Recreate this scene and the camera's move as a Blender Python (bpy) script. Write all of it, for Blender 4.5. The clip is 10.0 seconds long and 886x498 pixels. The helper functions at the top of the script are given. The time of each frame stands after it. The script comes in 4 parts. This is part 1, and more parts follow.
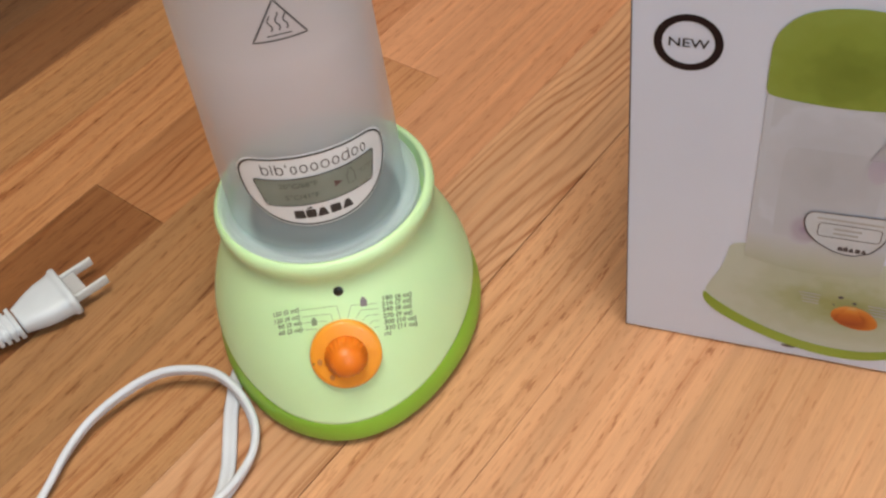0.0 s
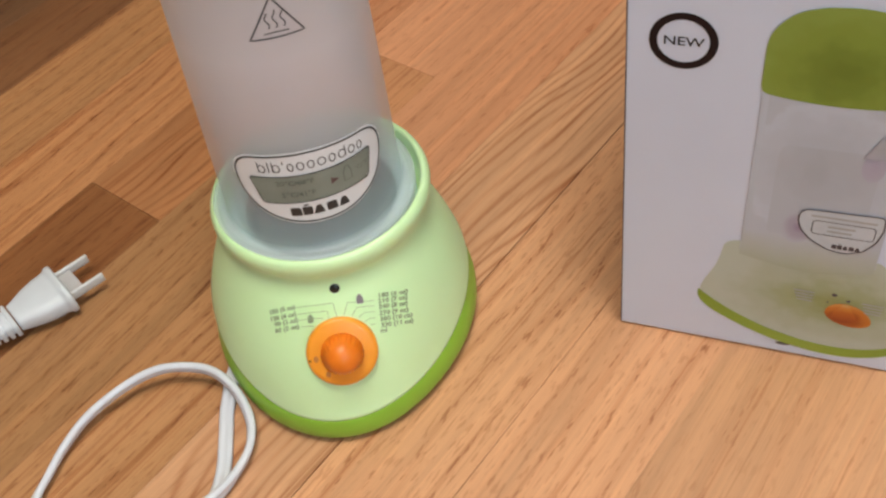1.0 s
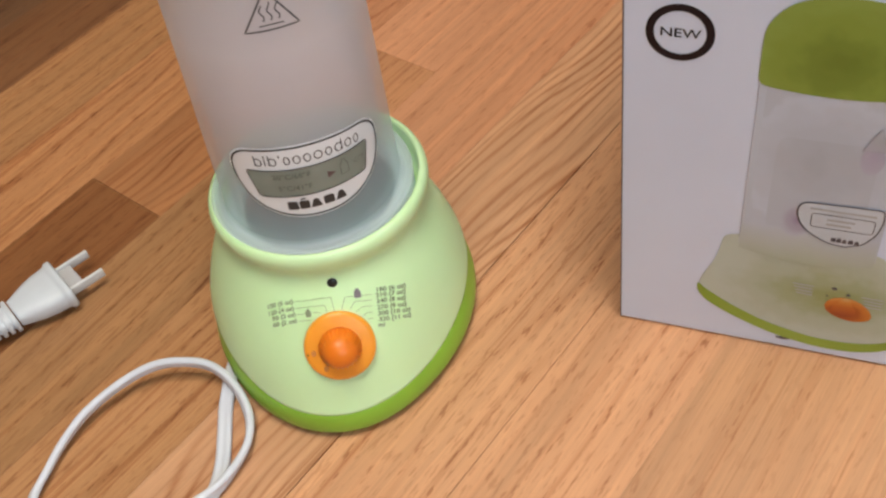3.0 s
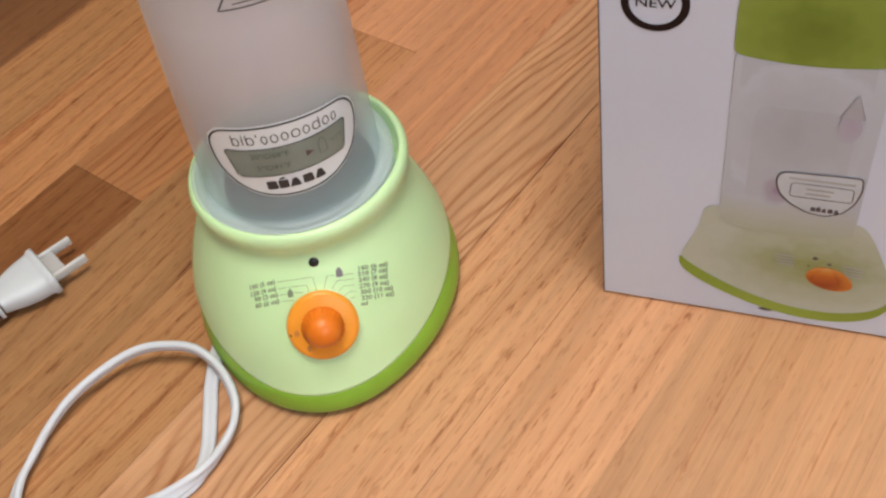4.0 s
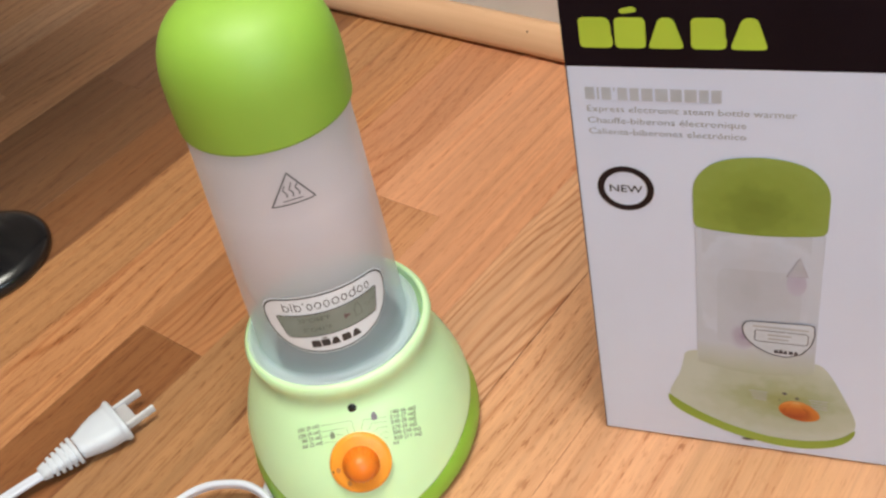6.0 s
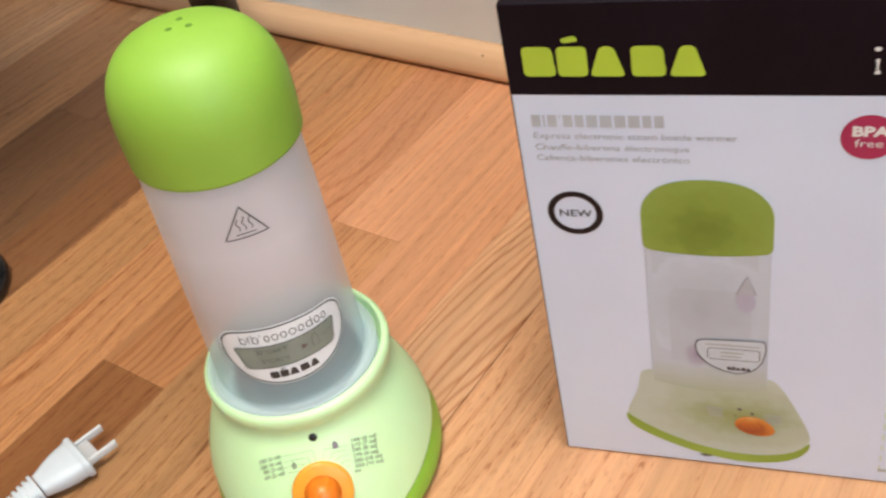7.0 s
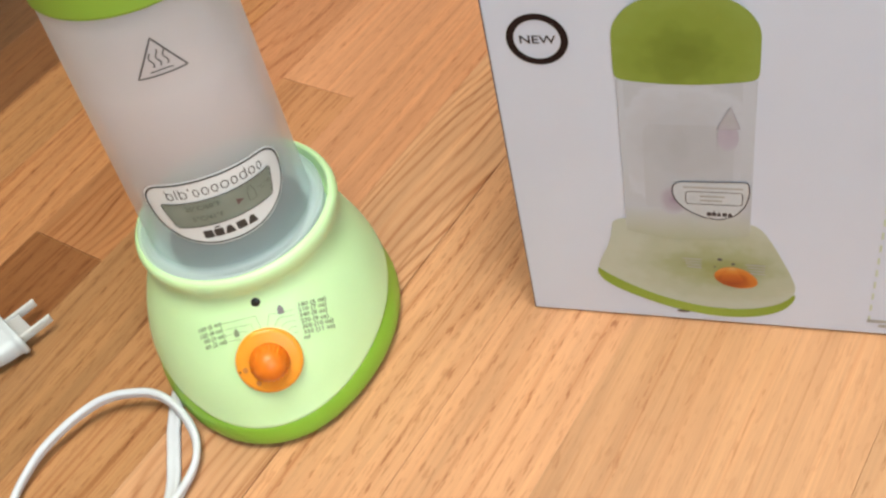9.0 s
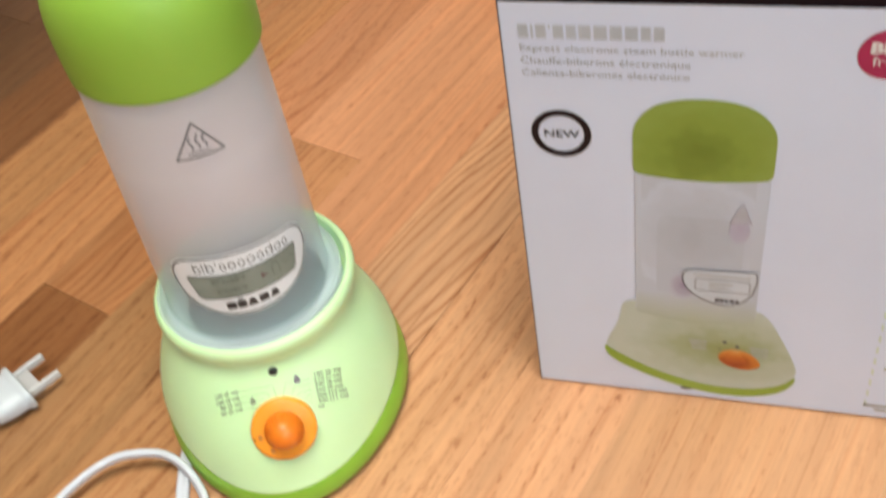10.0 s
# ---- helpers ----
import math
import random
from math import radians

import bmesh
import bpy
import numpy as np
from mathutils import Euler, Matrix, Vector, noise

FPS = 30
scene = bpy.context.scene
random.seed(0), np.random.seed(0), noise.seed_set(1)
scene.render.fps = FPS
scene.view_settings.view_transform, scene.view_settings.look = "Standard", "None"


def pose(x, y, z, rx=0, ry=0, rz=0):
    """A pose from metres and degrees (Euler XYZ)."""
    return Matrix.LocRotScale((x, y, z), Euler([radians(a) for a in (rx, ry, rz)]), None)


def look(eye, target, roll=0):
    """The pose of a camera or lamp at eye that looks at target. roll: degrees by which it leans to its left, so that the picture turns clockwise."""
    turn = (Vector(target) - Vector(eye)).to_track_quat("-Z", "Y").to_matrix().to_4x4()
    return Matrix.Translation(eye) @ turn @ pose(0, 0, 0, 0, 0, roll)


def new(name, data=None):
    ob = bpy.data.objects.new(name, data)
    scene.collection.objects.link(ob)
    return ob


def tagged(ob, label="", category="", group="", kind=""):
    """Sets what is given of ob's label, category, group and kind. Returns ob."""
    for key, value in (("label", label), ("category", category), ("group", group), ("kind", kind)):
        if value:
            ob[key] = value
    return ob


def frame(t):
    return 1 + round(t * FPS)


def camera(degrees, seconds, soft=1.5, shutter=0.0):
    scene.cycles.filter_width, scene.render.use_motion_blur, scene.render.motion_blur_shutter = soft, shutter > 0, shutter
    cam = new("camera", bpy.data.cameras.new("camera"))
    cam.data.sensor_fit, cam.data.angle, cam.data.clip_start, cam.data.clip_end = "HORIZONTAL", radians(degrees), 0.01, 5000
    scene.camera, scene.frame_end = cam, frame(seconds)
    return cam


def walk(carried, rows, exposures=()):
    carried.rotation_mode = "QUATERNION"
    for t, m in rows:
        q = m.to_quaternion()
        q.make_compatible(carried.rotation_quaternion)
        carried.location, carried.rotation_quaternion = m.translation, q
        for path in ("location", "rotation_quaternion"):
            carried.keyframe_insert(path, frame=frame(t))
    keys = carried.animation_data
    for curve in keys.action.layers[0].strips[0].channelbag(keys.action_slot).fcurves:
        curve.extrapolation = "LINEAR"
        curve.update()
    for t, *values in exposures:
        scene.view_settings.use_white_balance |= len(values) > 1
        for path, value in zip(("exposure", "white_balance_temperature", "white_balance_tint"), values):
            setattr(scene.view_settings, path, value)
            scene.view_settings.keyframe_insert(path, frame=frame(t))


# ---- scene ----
cam = camera(46.36, 10.0, soft=2.4, shutter=0.5)
PATH = [
    (0, (0.05808, -0.28404, 0.38433), (-0.09232, 0.01453, 0.01253), -10.49),
    (0.5, (0.06040, -0.28270, 0.38367), (-0.09044, 0.01480, 0.01120), -10.90),
    (1, (0.05820, -0.28572, 0.38494), (-0.08979, 0.01351, 0.01270), -10.12),
    (1.5, (0.05869, -0.28494, 0.38404), (-0.08910, 0.01443, 0.01184), -10.34),
    (2, (0.05995, -0.28275, 0.38809), (-0.08825, 0.01607, 0.01561), -10.17),
    (2.2, (0.06055, -0.28504, 0.38243), (-0.08522, 0.01355, 0.00880), -9.46),
    (3.3, (0.06232, -0.28553, 0.38218), (-0.08948, 0.01259, 0.01058), -11.13),
    (3.5, (0.06295, -0.28747, 0.37810), (-0.08209, 0.00630, 0.00039), -10.92),
    (3.8, (0.06632, -0.28726, 0.37852), (-0.08017, 0.00815, 0.00266), -11.37),
    (4, (0.06683, -0.28658, 0.37878), (-0.08026, 0.00765, 0.00222), -11.47),
    (4.5, (0.06406, -0.28960, 0.38274), (-0.07304, 0.00367, 0.00169), -10.18),
    (4.7, (0.06430, -0.29593, 0.39996), (-0.08111, 0.01322, 0.03488), -10.56),
    (5, (0.07086, -0.30322, 0.42870), (-0.06555, 0.02180, 0.07408), -7.11),
    (5.2, (0.07989, -0.32348, 0.42868), (-0.05798, 0.01662, 0.08909), -6.84),
    (5.5, (0.08403, -0.32614, 0.44092), (-0.07009, 0.01246, 0.10685), -11.06),
    (5.7, (0.09229, -0.32551, 0.43625), (-0.08049, 0.00876, 0.10699), -13.50),
    (6.8, (0.10231, -0.32117, 0.43855), (-0.06211, 0.02079, 0.11293), -13.96),
    (7, (0.10576, -0.32198, 0.44072), (-0.05402, 0.02287, 0.11584), -13.67),
    (7.2, (0.10805, -0.32283, 0.44096), (-0.04590, 0.02413, 0.11550), -12.86),
    (7.5, (0.10089, -0.32964, 0.44530), (-0.04755, 0.01891, 0.11899), -11.41),
    (8, (0.10667, -0.33111, 0.43500), (-0.03083, 0.01708, 0.10356), -10.43),
    (8.2, (0.09864, -0.32775, 0.42586), (-0.04215, 0.01623, 0.09141), -11.22),
    (8.5, (0.09475, -0.31273, 0.41591), (-0.04922, 0.01615, 0.06791), -11.59),
    (8.7, (0.10071, -0.31030, 0.40249), (-0.04991, 0.01177, 0.05094), -14.11),
    (9, (0.10258, -0.30016, 0.39544), (-0.04384, 0.00804, 0.02996), -15.45),
    (9.3, (0.09832, -0.30117, 0.39729), (-0.04255, 0.00755, 0.03007), -14.18),
    (9.5, (0.09923, -0.29846, 0.40161), (-0.03640, 0.01205, 0.03394), -13.26),
    (9.8, (0.08646, -0.30341, 0.40914), (-0.04229, 0.01667, 0.04723), -10.83),
    (10, (0.08508, -0.29791, 0.42200), (-0.04807, 0.02417, 0.06347), -11.60),
]
walk(cam, [(t, look(eye, target, roll)) for t, eye, target, roll in PATH], exposures=[(0.0, -0.20, 6850, 8), (4.5, -0.19, 6800, 10), (5.0, -0.15, 6800, 9), (5.5, 0.0, 6700, 8), (7.0, 0.25, 6600, 7), (8.0, 0.25, 6650, 4), (9.0, 0.18, 6750, 1), (10.0, 0.19, 6700, 4)])

# ---- light ----
world = bpy.data.worlds.new("world")
scene.world = world
world.use_nodes = True
sky = world.node_tree.nodes.new("ShaderNodeTexSky")
sky.sky_type, sky.sun_disc = "NISHITA", False
sky.sun_elevation, sky.sun_rotation = radians(40), radians(200)
world.node_tree.links.new(sky.outputs[0], world.node_tree.nodes["Background"].inputs[0])
world.node_tree.nodes["Background"].inputs[1].default_value = 0.10


def area_lamp(name, eye, target, size, watts, tint):
    data = bpy.data.lights.new(name, "AREA")
    data.shape, data.size, data.energy, data.color = "DISK", size, watts, tint
    lamp = new(name, data)
    lamp.matrix_world = look(eye, target)
    return lamp


area_lamp("ceiling_lamp_light", (0.12, -0.30, 2.30), (0.12, -0.30, 0.0), 0.90, 41.5, (0.962, 0.955, 0.862))
window_light = bpy.data.lights.new("window_light", "AREA")
window_light.shape, window_light.size, window_light.size_y = "RECTANGLE", 1.2, 1.1
window_light.energy, window_light.color = 22.0, (0.66, 0.84, 1.0)
lamp = new("window_light", window_light)
lamp.matrix_world = pose(-0.24, 0.378, 0, 0, 0, -18.5) @ look((2.17, -1.35, 1.45), (0.9, -1.0, 0.8))

# ---- materials ----


def shader(name):
    m = bpy.data.materials.new(name)
    m.use_nodes = True
    return m, m.node_tree, m.node_tree.nodes["Principled BSDF"]


def link(tree, a, b):
    tree.links.new(a, b)


def node(tree, kind, **inputs):
    n = tree.nodes.new(kind)
    for key, value in inputs.items():
        n.inputs[key.replace("_", " ")].default_value = value
    return n


def ramp(tree, stops, smooth=False):
    n = tree.nodes.new("ShaderNodeValToRGB")
    el = n.color_ramp.elements
    while len(el) < len(stops):
        el.new(0.5)
    for e, (at, c) in zip(el, stops):
        e.position, e.color = at, (*c, 1.0)
    if smooth:
        n.color_ramp.interpolation = "EASE"
    return n


def plastic(name, colour, rough=0.4, grain=0.0, vary=0.06, scale=60.0, sss=0.0, spec=0.5):
    """A moulded surface: a faint mottling at two scales and a fine relief."""
    m, tree, b = shader(name)
    tc = node(tree, "ShaderNodeTexCoord")
    fine = node(tree, "ShaderNodeTexNoise", Scale=scale * 12, Detail=4.0)
    wide = node(tree, "ShaderNodeTexNoise", Scale=scale, Detail=3.0)
    link(tree, tc.outputs["Object"], fine.inputs["Vector"])
    link(tree, tc.outputs["Object"], wide.inputs["Vector"])
    dark = tuple(c * (1 - vary) for c in colour)
    lite = tuple(min(1.0, c * (1 + vary)) for c in colour)
    r = ramp(tree, [(0.35, dark), (0.65, lite)])
    link(tree, wide.outputs["Fac"], r.inputs["Fac"])
    link(tree, r.outputs["Color"], b.inputs["Base Color"])
    rr = node(tree, "ShaderNodeMapRange", To_Min=max(0.05, rough - 0.06), To_Max=rough + 0.06)
    link(tree, wide.outputs["Fac"], rr.inputs["Value"])
    link(tree, rr.outputs["Result"], b.inputs["Roughness"])
    if grain:
        bump = node(tree, "ShaderNodeBump", Strength=grain, Distance=0.0002)
        link(tree, fine.outputs["Fac"], bump.inputs["Height"])
        link(tree, bump.outputs["Normal"], b.inputs["Normal"])
    b.inputs["Specular IOR Level"].default_value = spec
    if sss:
        b.inputs["Subsurface Weight"].default_value = sss
        b.inputs["Subsurface Radius"].default_value = (0.004, 0.004, 0.002)
        b.inputs["Subsurface Scale"].default_value = 1.0
    return m


def printed(name, stops, axis=2, low=0.0, high=1.0, rough=0.35, wobble=0.0):
    """Ink on card: a tone that runs along one axis of the thing, as a printed picture has it."""
    m, tree, b = shader(name)
    tc = node(tree, "ShaderNodeTexCoord")
    sep = node(tree, "ShaderNodeSeparateXYZ")
    link(tree, tc.outputs["Object"], sep.inputs[0])
    mr = node(tree, "ShaderNodeMapRange", From_Min=low, From_Max=high)
    link(tree, sep.outputs[axis], mr.inputs["Value"])
    value = mr.outputs["Result"]
    if wobble:
        nz = node(tree, "ShaderNodeTexNoise", Scale=90.0, Detail=2.0)
        link(tree, tc.outputs["Object"], nz.inputs["Vector"])
        mm = node(tree, "ShaderNodeMapRange", To_Min=-wobble, To_Max=wobble)
        link(tree, nz.outputs["Fac"], mm.inputs["Value"])
        add = tree.nodes.new("ShaderNodeMath")
        link(tree, value, add.inputs[0])
        link(tree, mm.outputs["Result"], add.inputs[1])
        value = add.outputs[0]
    r = ramp(tree, stops)
    link(tree, value, r.inputs["Fac"])
    link(tree, r.outputs["Color"], b.inputs["Base Color"])
    b.inputs["Roughness"].default_value = rough
    return m


def wood_floor(name):
    """Oak strip: the board's own tone, growth rings along it, streaks, pores and a satin coat. The alpha of the board's colour says how bold its arches are."""
    m, tree, b = shader(name)
    tc = node(tree, "ShaderNodeTexCoord")
    info = node(tree, "ShaderNodeObjectInfo")

    def math_node(op, a, c):
        n = tree.nodes.new("ShaderNodeMath")
        n.operation = op
        for k, v in enumerate((a, c)):
            if isinstance(v, (int, float)):
                n.inputs[k].default_value = v
            elif v is not None:
                link(tree, v, n.inputs[k])
        return n.outputs[0]

    def spread(value, low, high, a=0.0, c=1.0):
        n = node(tree, "ShaderNodeMapRange", From_Min=a, From_Max=c, To_Min=low, To_Max=high)
        link(tree, value, n.inputs["Value"])
        return n.outputs["Result"]

    def times(colour, value, fac=1.0):
        n = tree.nodes.new("ShaderNodeMix")
        n.data_type, n.blend_type = "RGBA", "MULTIPLY"
        if isinstance(fac, float):
            n.inputs["Factor"].default_value = fac
        else:
            link(tree, fac, n.inputs["Factor"])
        link(tree, colour, n.inputs[6])
        if isinstance(value, tuple):
            n.inputs[7].default_value = (*value, 1)
        else:
            link(tree, value, n.inputs[7])
        return n.outputs[2]

    # each board is cut from another place, its grain a few degrees off its edge
    turn = node(tree, "ShaderNodeVectorRotate")
    turn.rotation_type = "Z_AXIS"
    link(tree, tc.outputs["Object"], turn.inputs["Vector"])
    link(tree, spread(info.outputs["Random"], -0.05, 0.04), turn.inputs["Angle"])
    shift = node(tree, "ShaderNodeVectorMath")
    shift.operation = "MULTIPLY_ADD"
    shift.inputs[1].default_value = (7.3, 41.0, 3.1)
    link(tree, info.outputs["Random"], shift.inputs[0])
    link(tree, turn.outputs[0], shift.inputs[2])

    def grain(x, y, detail=3.0, rough=0.5):
        mp = node(tree, "ShaderNodeMapping")
        mp.inputs["Scale"].default_value = (x, y, 1.0)
        link(tree, shift.outputs[0], mp.inputs["Vector"])
        n = node(tree, "ShaderNodeTexNoise", Scale=1.0, Detail=detail, Roughness=rough)
        link(tree, mp.outputs[0], n.inputs["Vector"])
        return n.outputs["Fac"]

    # growth rings: near parallel lines on quiet boards, wandering arches on bold ones
    sep = node(tree, "ShaderNodeSeparateXYZ")
    link(tree, shift.outputs[0], sep.inputs[0])
    bold = math_node("MAXIMUM", math_node("SUBTRACT", info.outputs["Alpha"], 0.30), 0.0)
    wander = math_node("MULTIPLY", grain(16.0, 5.5, 1.0, 0.4), math_node("ADD", math_node("MULTIPLY", bold, 175.0), 9.0))
    pitch = math_node("ADD", math_node("MULTIPLY", bold, 1250.0), spread(info.outputs["Random"], 300.0, 480.0))
    lines = math_node("ADD", math_node("MULTIPLY", sep.outputs["X"], pitch), wander)
    rings = math_node("ADD", lines, math_node("MULTIPLY", grain(240.0, 6.0, 3.0, 0.6), 4.0))
    wave = spread(math_node("SINE", rings, 0.0), 0.0, 1.0, -1.0, 1.0)
    late = math_node("POWER", wave, math_node("SUBTRACT", 7.0, math_node("MULTIPLY", bold, 10.0)))
    late = math_node("MULTIPLY", late, spread(grain(60.0, 5.0, 2.0, 0.5), 0.12, 1.3, 0.36, 0.65))
    streak = grain(480.0, 3.5, 4.0, 0.6)
    fine = grain(1500.0, 20.0, 3.0, 0.6)
    wide = grain(16.0, 1.8, 3.0, 0.5)
    blotch = grain(50.0, 24.0, 3.0, 0.55)
    band = grain(110.0, 2.2, 2.0, 0.5)
    dash = ramp(tree, [(0.56, (0, 0, 0)), (0.64, (1, 1, 1))])
    link(tree, grain(620.0, 95.0, 2.0, 0.55), dash.inputs["Fac"])
    hair = ramp(tree, [(0.60, (0, 0, 0)), (0.66, (1, 1, 1))])
    link(tree, grain(420.0, 4.0, 2.0, 0.5), hair.inputs["Fac"])
    pores = math_node("MULTIPLY", math_node("MULTIPLY", dash.outputs["Color"], spread(late, 0.40, 1.0)), spread(bold, 1.0, 0.25, 0.12, 0.34))
    pores = math_node("MULTIPLY", pores, spread(info.outputs["Alpha"], 0.35, 1.0, 0.15, 0.38))
    col = times(info.outputs["Color"], spread(wide, 0.82, 1.18))
    col = times(col, spread(blotch, 0.92, 1.08))
    col = times(col, spread(band, 0.90, 1.09, 0.3, 0.7))
    col = times(col, spread(streak, 0.91, 1.08, 0.27, 0.73))
    col = times(col, spread(fine, 0.90, 1.10, 0.22, 0.78))
    col = times(col, (0.64, 0.46, 0.33), math_node("MULTIPLY", late, math_node("MULTIPLY", info.outputs["Alpha"], 1.2)))
    col = times(col, (0.70, 0.52, 0.38), math_node("MULTIPLY", hair.outputs["Color"], math_node("MINIMUM", math_node("MULTIPLY", info.outputs["Alpha"], 1.7), 0.62)))
    col = times(col, (0.56, 0.40, 0.27), pores)
    link(tree, col, b.inputs["Base Color"])
    link(tree, spread(streak, 0.34, 0.50), b.inputs["Roughness"])
    bump = node(tree, "ShaderNodeBump", Strength=0.22, Distance=0.0003)
    bump.invert = True
    link(tree, math_node("ADD", pores, math_node("MULTIPLY", streak, 0.5)), bump.inputs["Height"])
    link(tree, bump.outputs["Normal"], b.inputs["Normal"])
    return m


OAK = wood_floor("oak_strip")
GAP = plastic("board_gap", (0.10, 0.05, 0.025), 0.8)
PALE = plastic("pale_green_plastic", (0.635, 0.89, 0.49), 0.50, 0.05, 0.02, 30.0, sss=0.15, spec=0.8)
PALE.node_tree.nodes["Principled BSDF"].inputs["Coat Weight"].default_value = 0.5
PALE.node_tree.nodes["Principled BSDF"].inputs["Coat Roughness"].default_value = 0.55
LIME = plastic("lime_plastic", (0.265, 0.525, 0.048), 0.40, 0.05, 0.04, 30.0)
CAP = plastic("lime_cap_plastic", (0.265, 0.468, 0.042), 0.58, 0.08, 0.03, 30.0, sss=0.1, spec=0.85)
ORANGE = plastic("orange_plastic", (0.92, 0.335, 0.03), 0.35, 0.05, 0.03, 60.0, sss=0.2)
ORANGE_DARK = plastic("orange_knob_plastic", (0.82, 0.195, 0.012), 0.40, 0.05, 0.04, 90.0, sss=0.2)
VENT_SHADE = plastic("vent_shade_green", (0.10, 0.22, 0.015), 0.6)
PRONG = plastic("pale_nickel", (0.62, 0.61, 0.62), 0.35)
BLACK_HOLE = plastic("sensor_black", (0.012, 0.012, 0.01), 0.3)
INK = plastic("grey_green_ink", (0.24, 0.29, 0.18), 0.6, 0.0, 0.1, 300.0)
INK_SOFT = plastic("pale_ink", (0.32, 0.42, 0.22), 0.6)
INK_VIOLET = plastic("violet_ink", (0.22, 0.19, 0.21), 0.6)
KNOB_INK = plastic("brown_ink", (0.56, 0.19, 0.04), 0.6)
CORD = plastic("white_cord", (0.65, 0.655, 0.73), 0.45, 0.05, 0.04, 40.0)
PLUG_WHITE = plastic("white_plug", (0.60, 0.615, 0.665), 0.4, 0.05, 0.03, 60.0)
LABEL_WHITE = plastic("label_white", (0.82, 0.84, 0.88), 0.35, 0.0, 0.02, 50.0)
LABEL_INK = plastic("label_ink", (0.035, 0.032, 0.034), 0.5)
LABEL_GREY = plastic("label_grey_ink", (0.10, 0.10, 0.11), 0.5)
LCD = plastic("window_grey_green", (0.235, 0.275, 0.245), 0.25, 0.0, 0.08, 60.0)
LCD_INK = plastic("window_ink", (0.10, 0.125, 0.10), 0.5)
LCD_RED = plastic("window_mark", (0.12, 0.07, 0.07), 0.5)
BASIN = plastic("teal_basin", (0.09, 0.185, 0.21), 0.5, 0.0, 0.2, 40.0)
STEP = plastic("grey_green_step", (0.56, 0.77, 0.75), 0.45, 0.0, 0.1, 40.0)
CARD = plastic("coated_card_white", (0.655, 0.715, 0.885), 0.32, 0.04, 0.02, 14.0)
CARD_BLACK = plastic("card_black_ink", (0.009, 0.005, 0.009), 0.45, 0.04, 0.15, 20.0, spec=0.08)
LOGO = plastic("logo_green", (0.44, 0.60, 0.050), 0.35, 0.0, 0.05, 30.0)
TITLE_INK = plastic("title_grey", (0.44, 0.47, 0.53), 0.5)
TEXT_INK = plastic("text_grey", (0.33, 0.34, 0.37), 0.5)
RING_INK = plastic("ring_ink", (0.010, 0.005, 0.009), 0.45, spec=0.25)
CRIMSON = plastic("crimson_ink", (0.37, 0.016, 0.085), 0.4, 0.0, 0.06, 40.0)
WHITE_INK = plastic("white_ink", (0.75, 0.72, 0.72), 0.4)
ICON_GREY = plastic("icon_grey", (0.42, 0.42, 0.43), 0.5)
DASH_GREEN = plastic("dash_green", (0.58, 0.66, 0.56), 0.5)
WALL = plastic("painted_wall", (0.36, 0.345, 0.325), 0.7, 0.1, 0.02, 4.0)
CEILING = plastic("ceiling_paint", (0.62, 0.61, 0.595), 0.8, 0.1, 0.02, 4.0)
TRIM_WHITE = plastic("white_trim_paint", (0.79, 0.82, 0.85), 0.35, 0.05, 0.03, 8.0)
BLACK_METAL = plastic("black_enamel", (0.008, 0.007, 0.008), 0.22, 0.0, 0.1, 30.0)
LAMP_WHITE = plastic("lamp_frame_white", (0.8, 0.8, 0.8), 0.4)
FRAME_WHITE = plastic("window_frame_white", (0.8, 0.8, 0.8), 0.4)


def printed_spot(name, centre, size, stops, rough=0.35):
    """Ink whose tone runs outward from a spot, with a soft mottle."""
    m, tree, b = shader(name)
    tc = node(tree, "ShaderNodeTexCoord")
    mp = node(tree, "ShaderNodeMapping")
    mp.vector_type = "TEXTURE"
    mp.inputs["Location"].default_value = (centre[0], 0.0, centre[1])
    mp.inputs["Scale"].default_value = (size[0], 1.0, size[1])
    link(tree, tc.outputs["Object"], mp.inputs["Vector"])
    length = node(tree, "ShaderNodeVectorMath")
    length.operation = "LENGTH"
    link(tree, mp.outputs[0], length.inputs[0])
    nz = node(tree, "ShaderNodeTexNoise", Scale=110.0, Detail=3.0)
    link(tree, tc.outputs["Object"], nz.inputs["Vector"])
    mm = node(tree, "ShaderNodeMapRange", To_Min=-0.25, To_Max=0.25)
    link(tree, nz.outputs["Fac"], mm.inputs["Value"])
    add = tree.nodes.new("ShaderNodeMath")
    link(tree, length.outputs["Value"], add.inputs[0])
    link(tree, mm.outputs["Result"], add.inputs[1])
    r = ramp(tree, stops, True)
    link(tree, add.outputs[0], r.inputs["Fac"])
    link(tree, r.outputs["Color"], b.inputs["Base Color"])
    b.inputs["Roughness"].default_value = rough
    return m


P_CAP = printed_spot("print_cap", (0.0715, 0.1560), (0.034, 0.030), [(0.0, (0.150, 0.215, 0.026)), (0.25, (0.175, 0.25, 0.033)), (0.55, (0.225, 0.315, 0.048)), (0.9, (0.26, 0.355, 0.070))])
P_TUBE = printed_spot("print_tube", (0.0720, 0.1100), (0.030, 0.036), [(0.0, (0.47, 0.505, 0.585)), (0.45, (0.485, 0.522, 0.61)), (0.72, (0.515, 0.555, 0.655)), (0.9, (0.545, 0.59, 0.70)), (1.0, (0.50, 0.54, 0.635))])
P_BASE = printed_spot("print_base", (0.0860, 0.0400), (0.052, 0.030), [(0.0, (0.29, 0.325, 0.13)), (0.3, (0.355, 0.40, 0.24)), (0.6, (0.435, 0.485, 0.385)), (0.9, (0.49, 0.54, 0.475))])
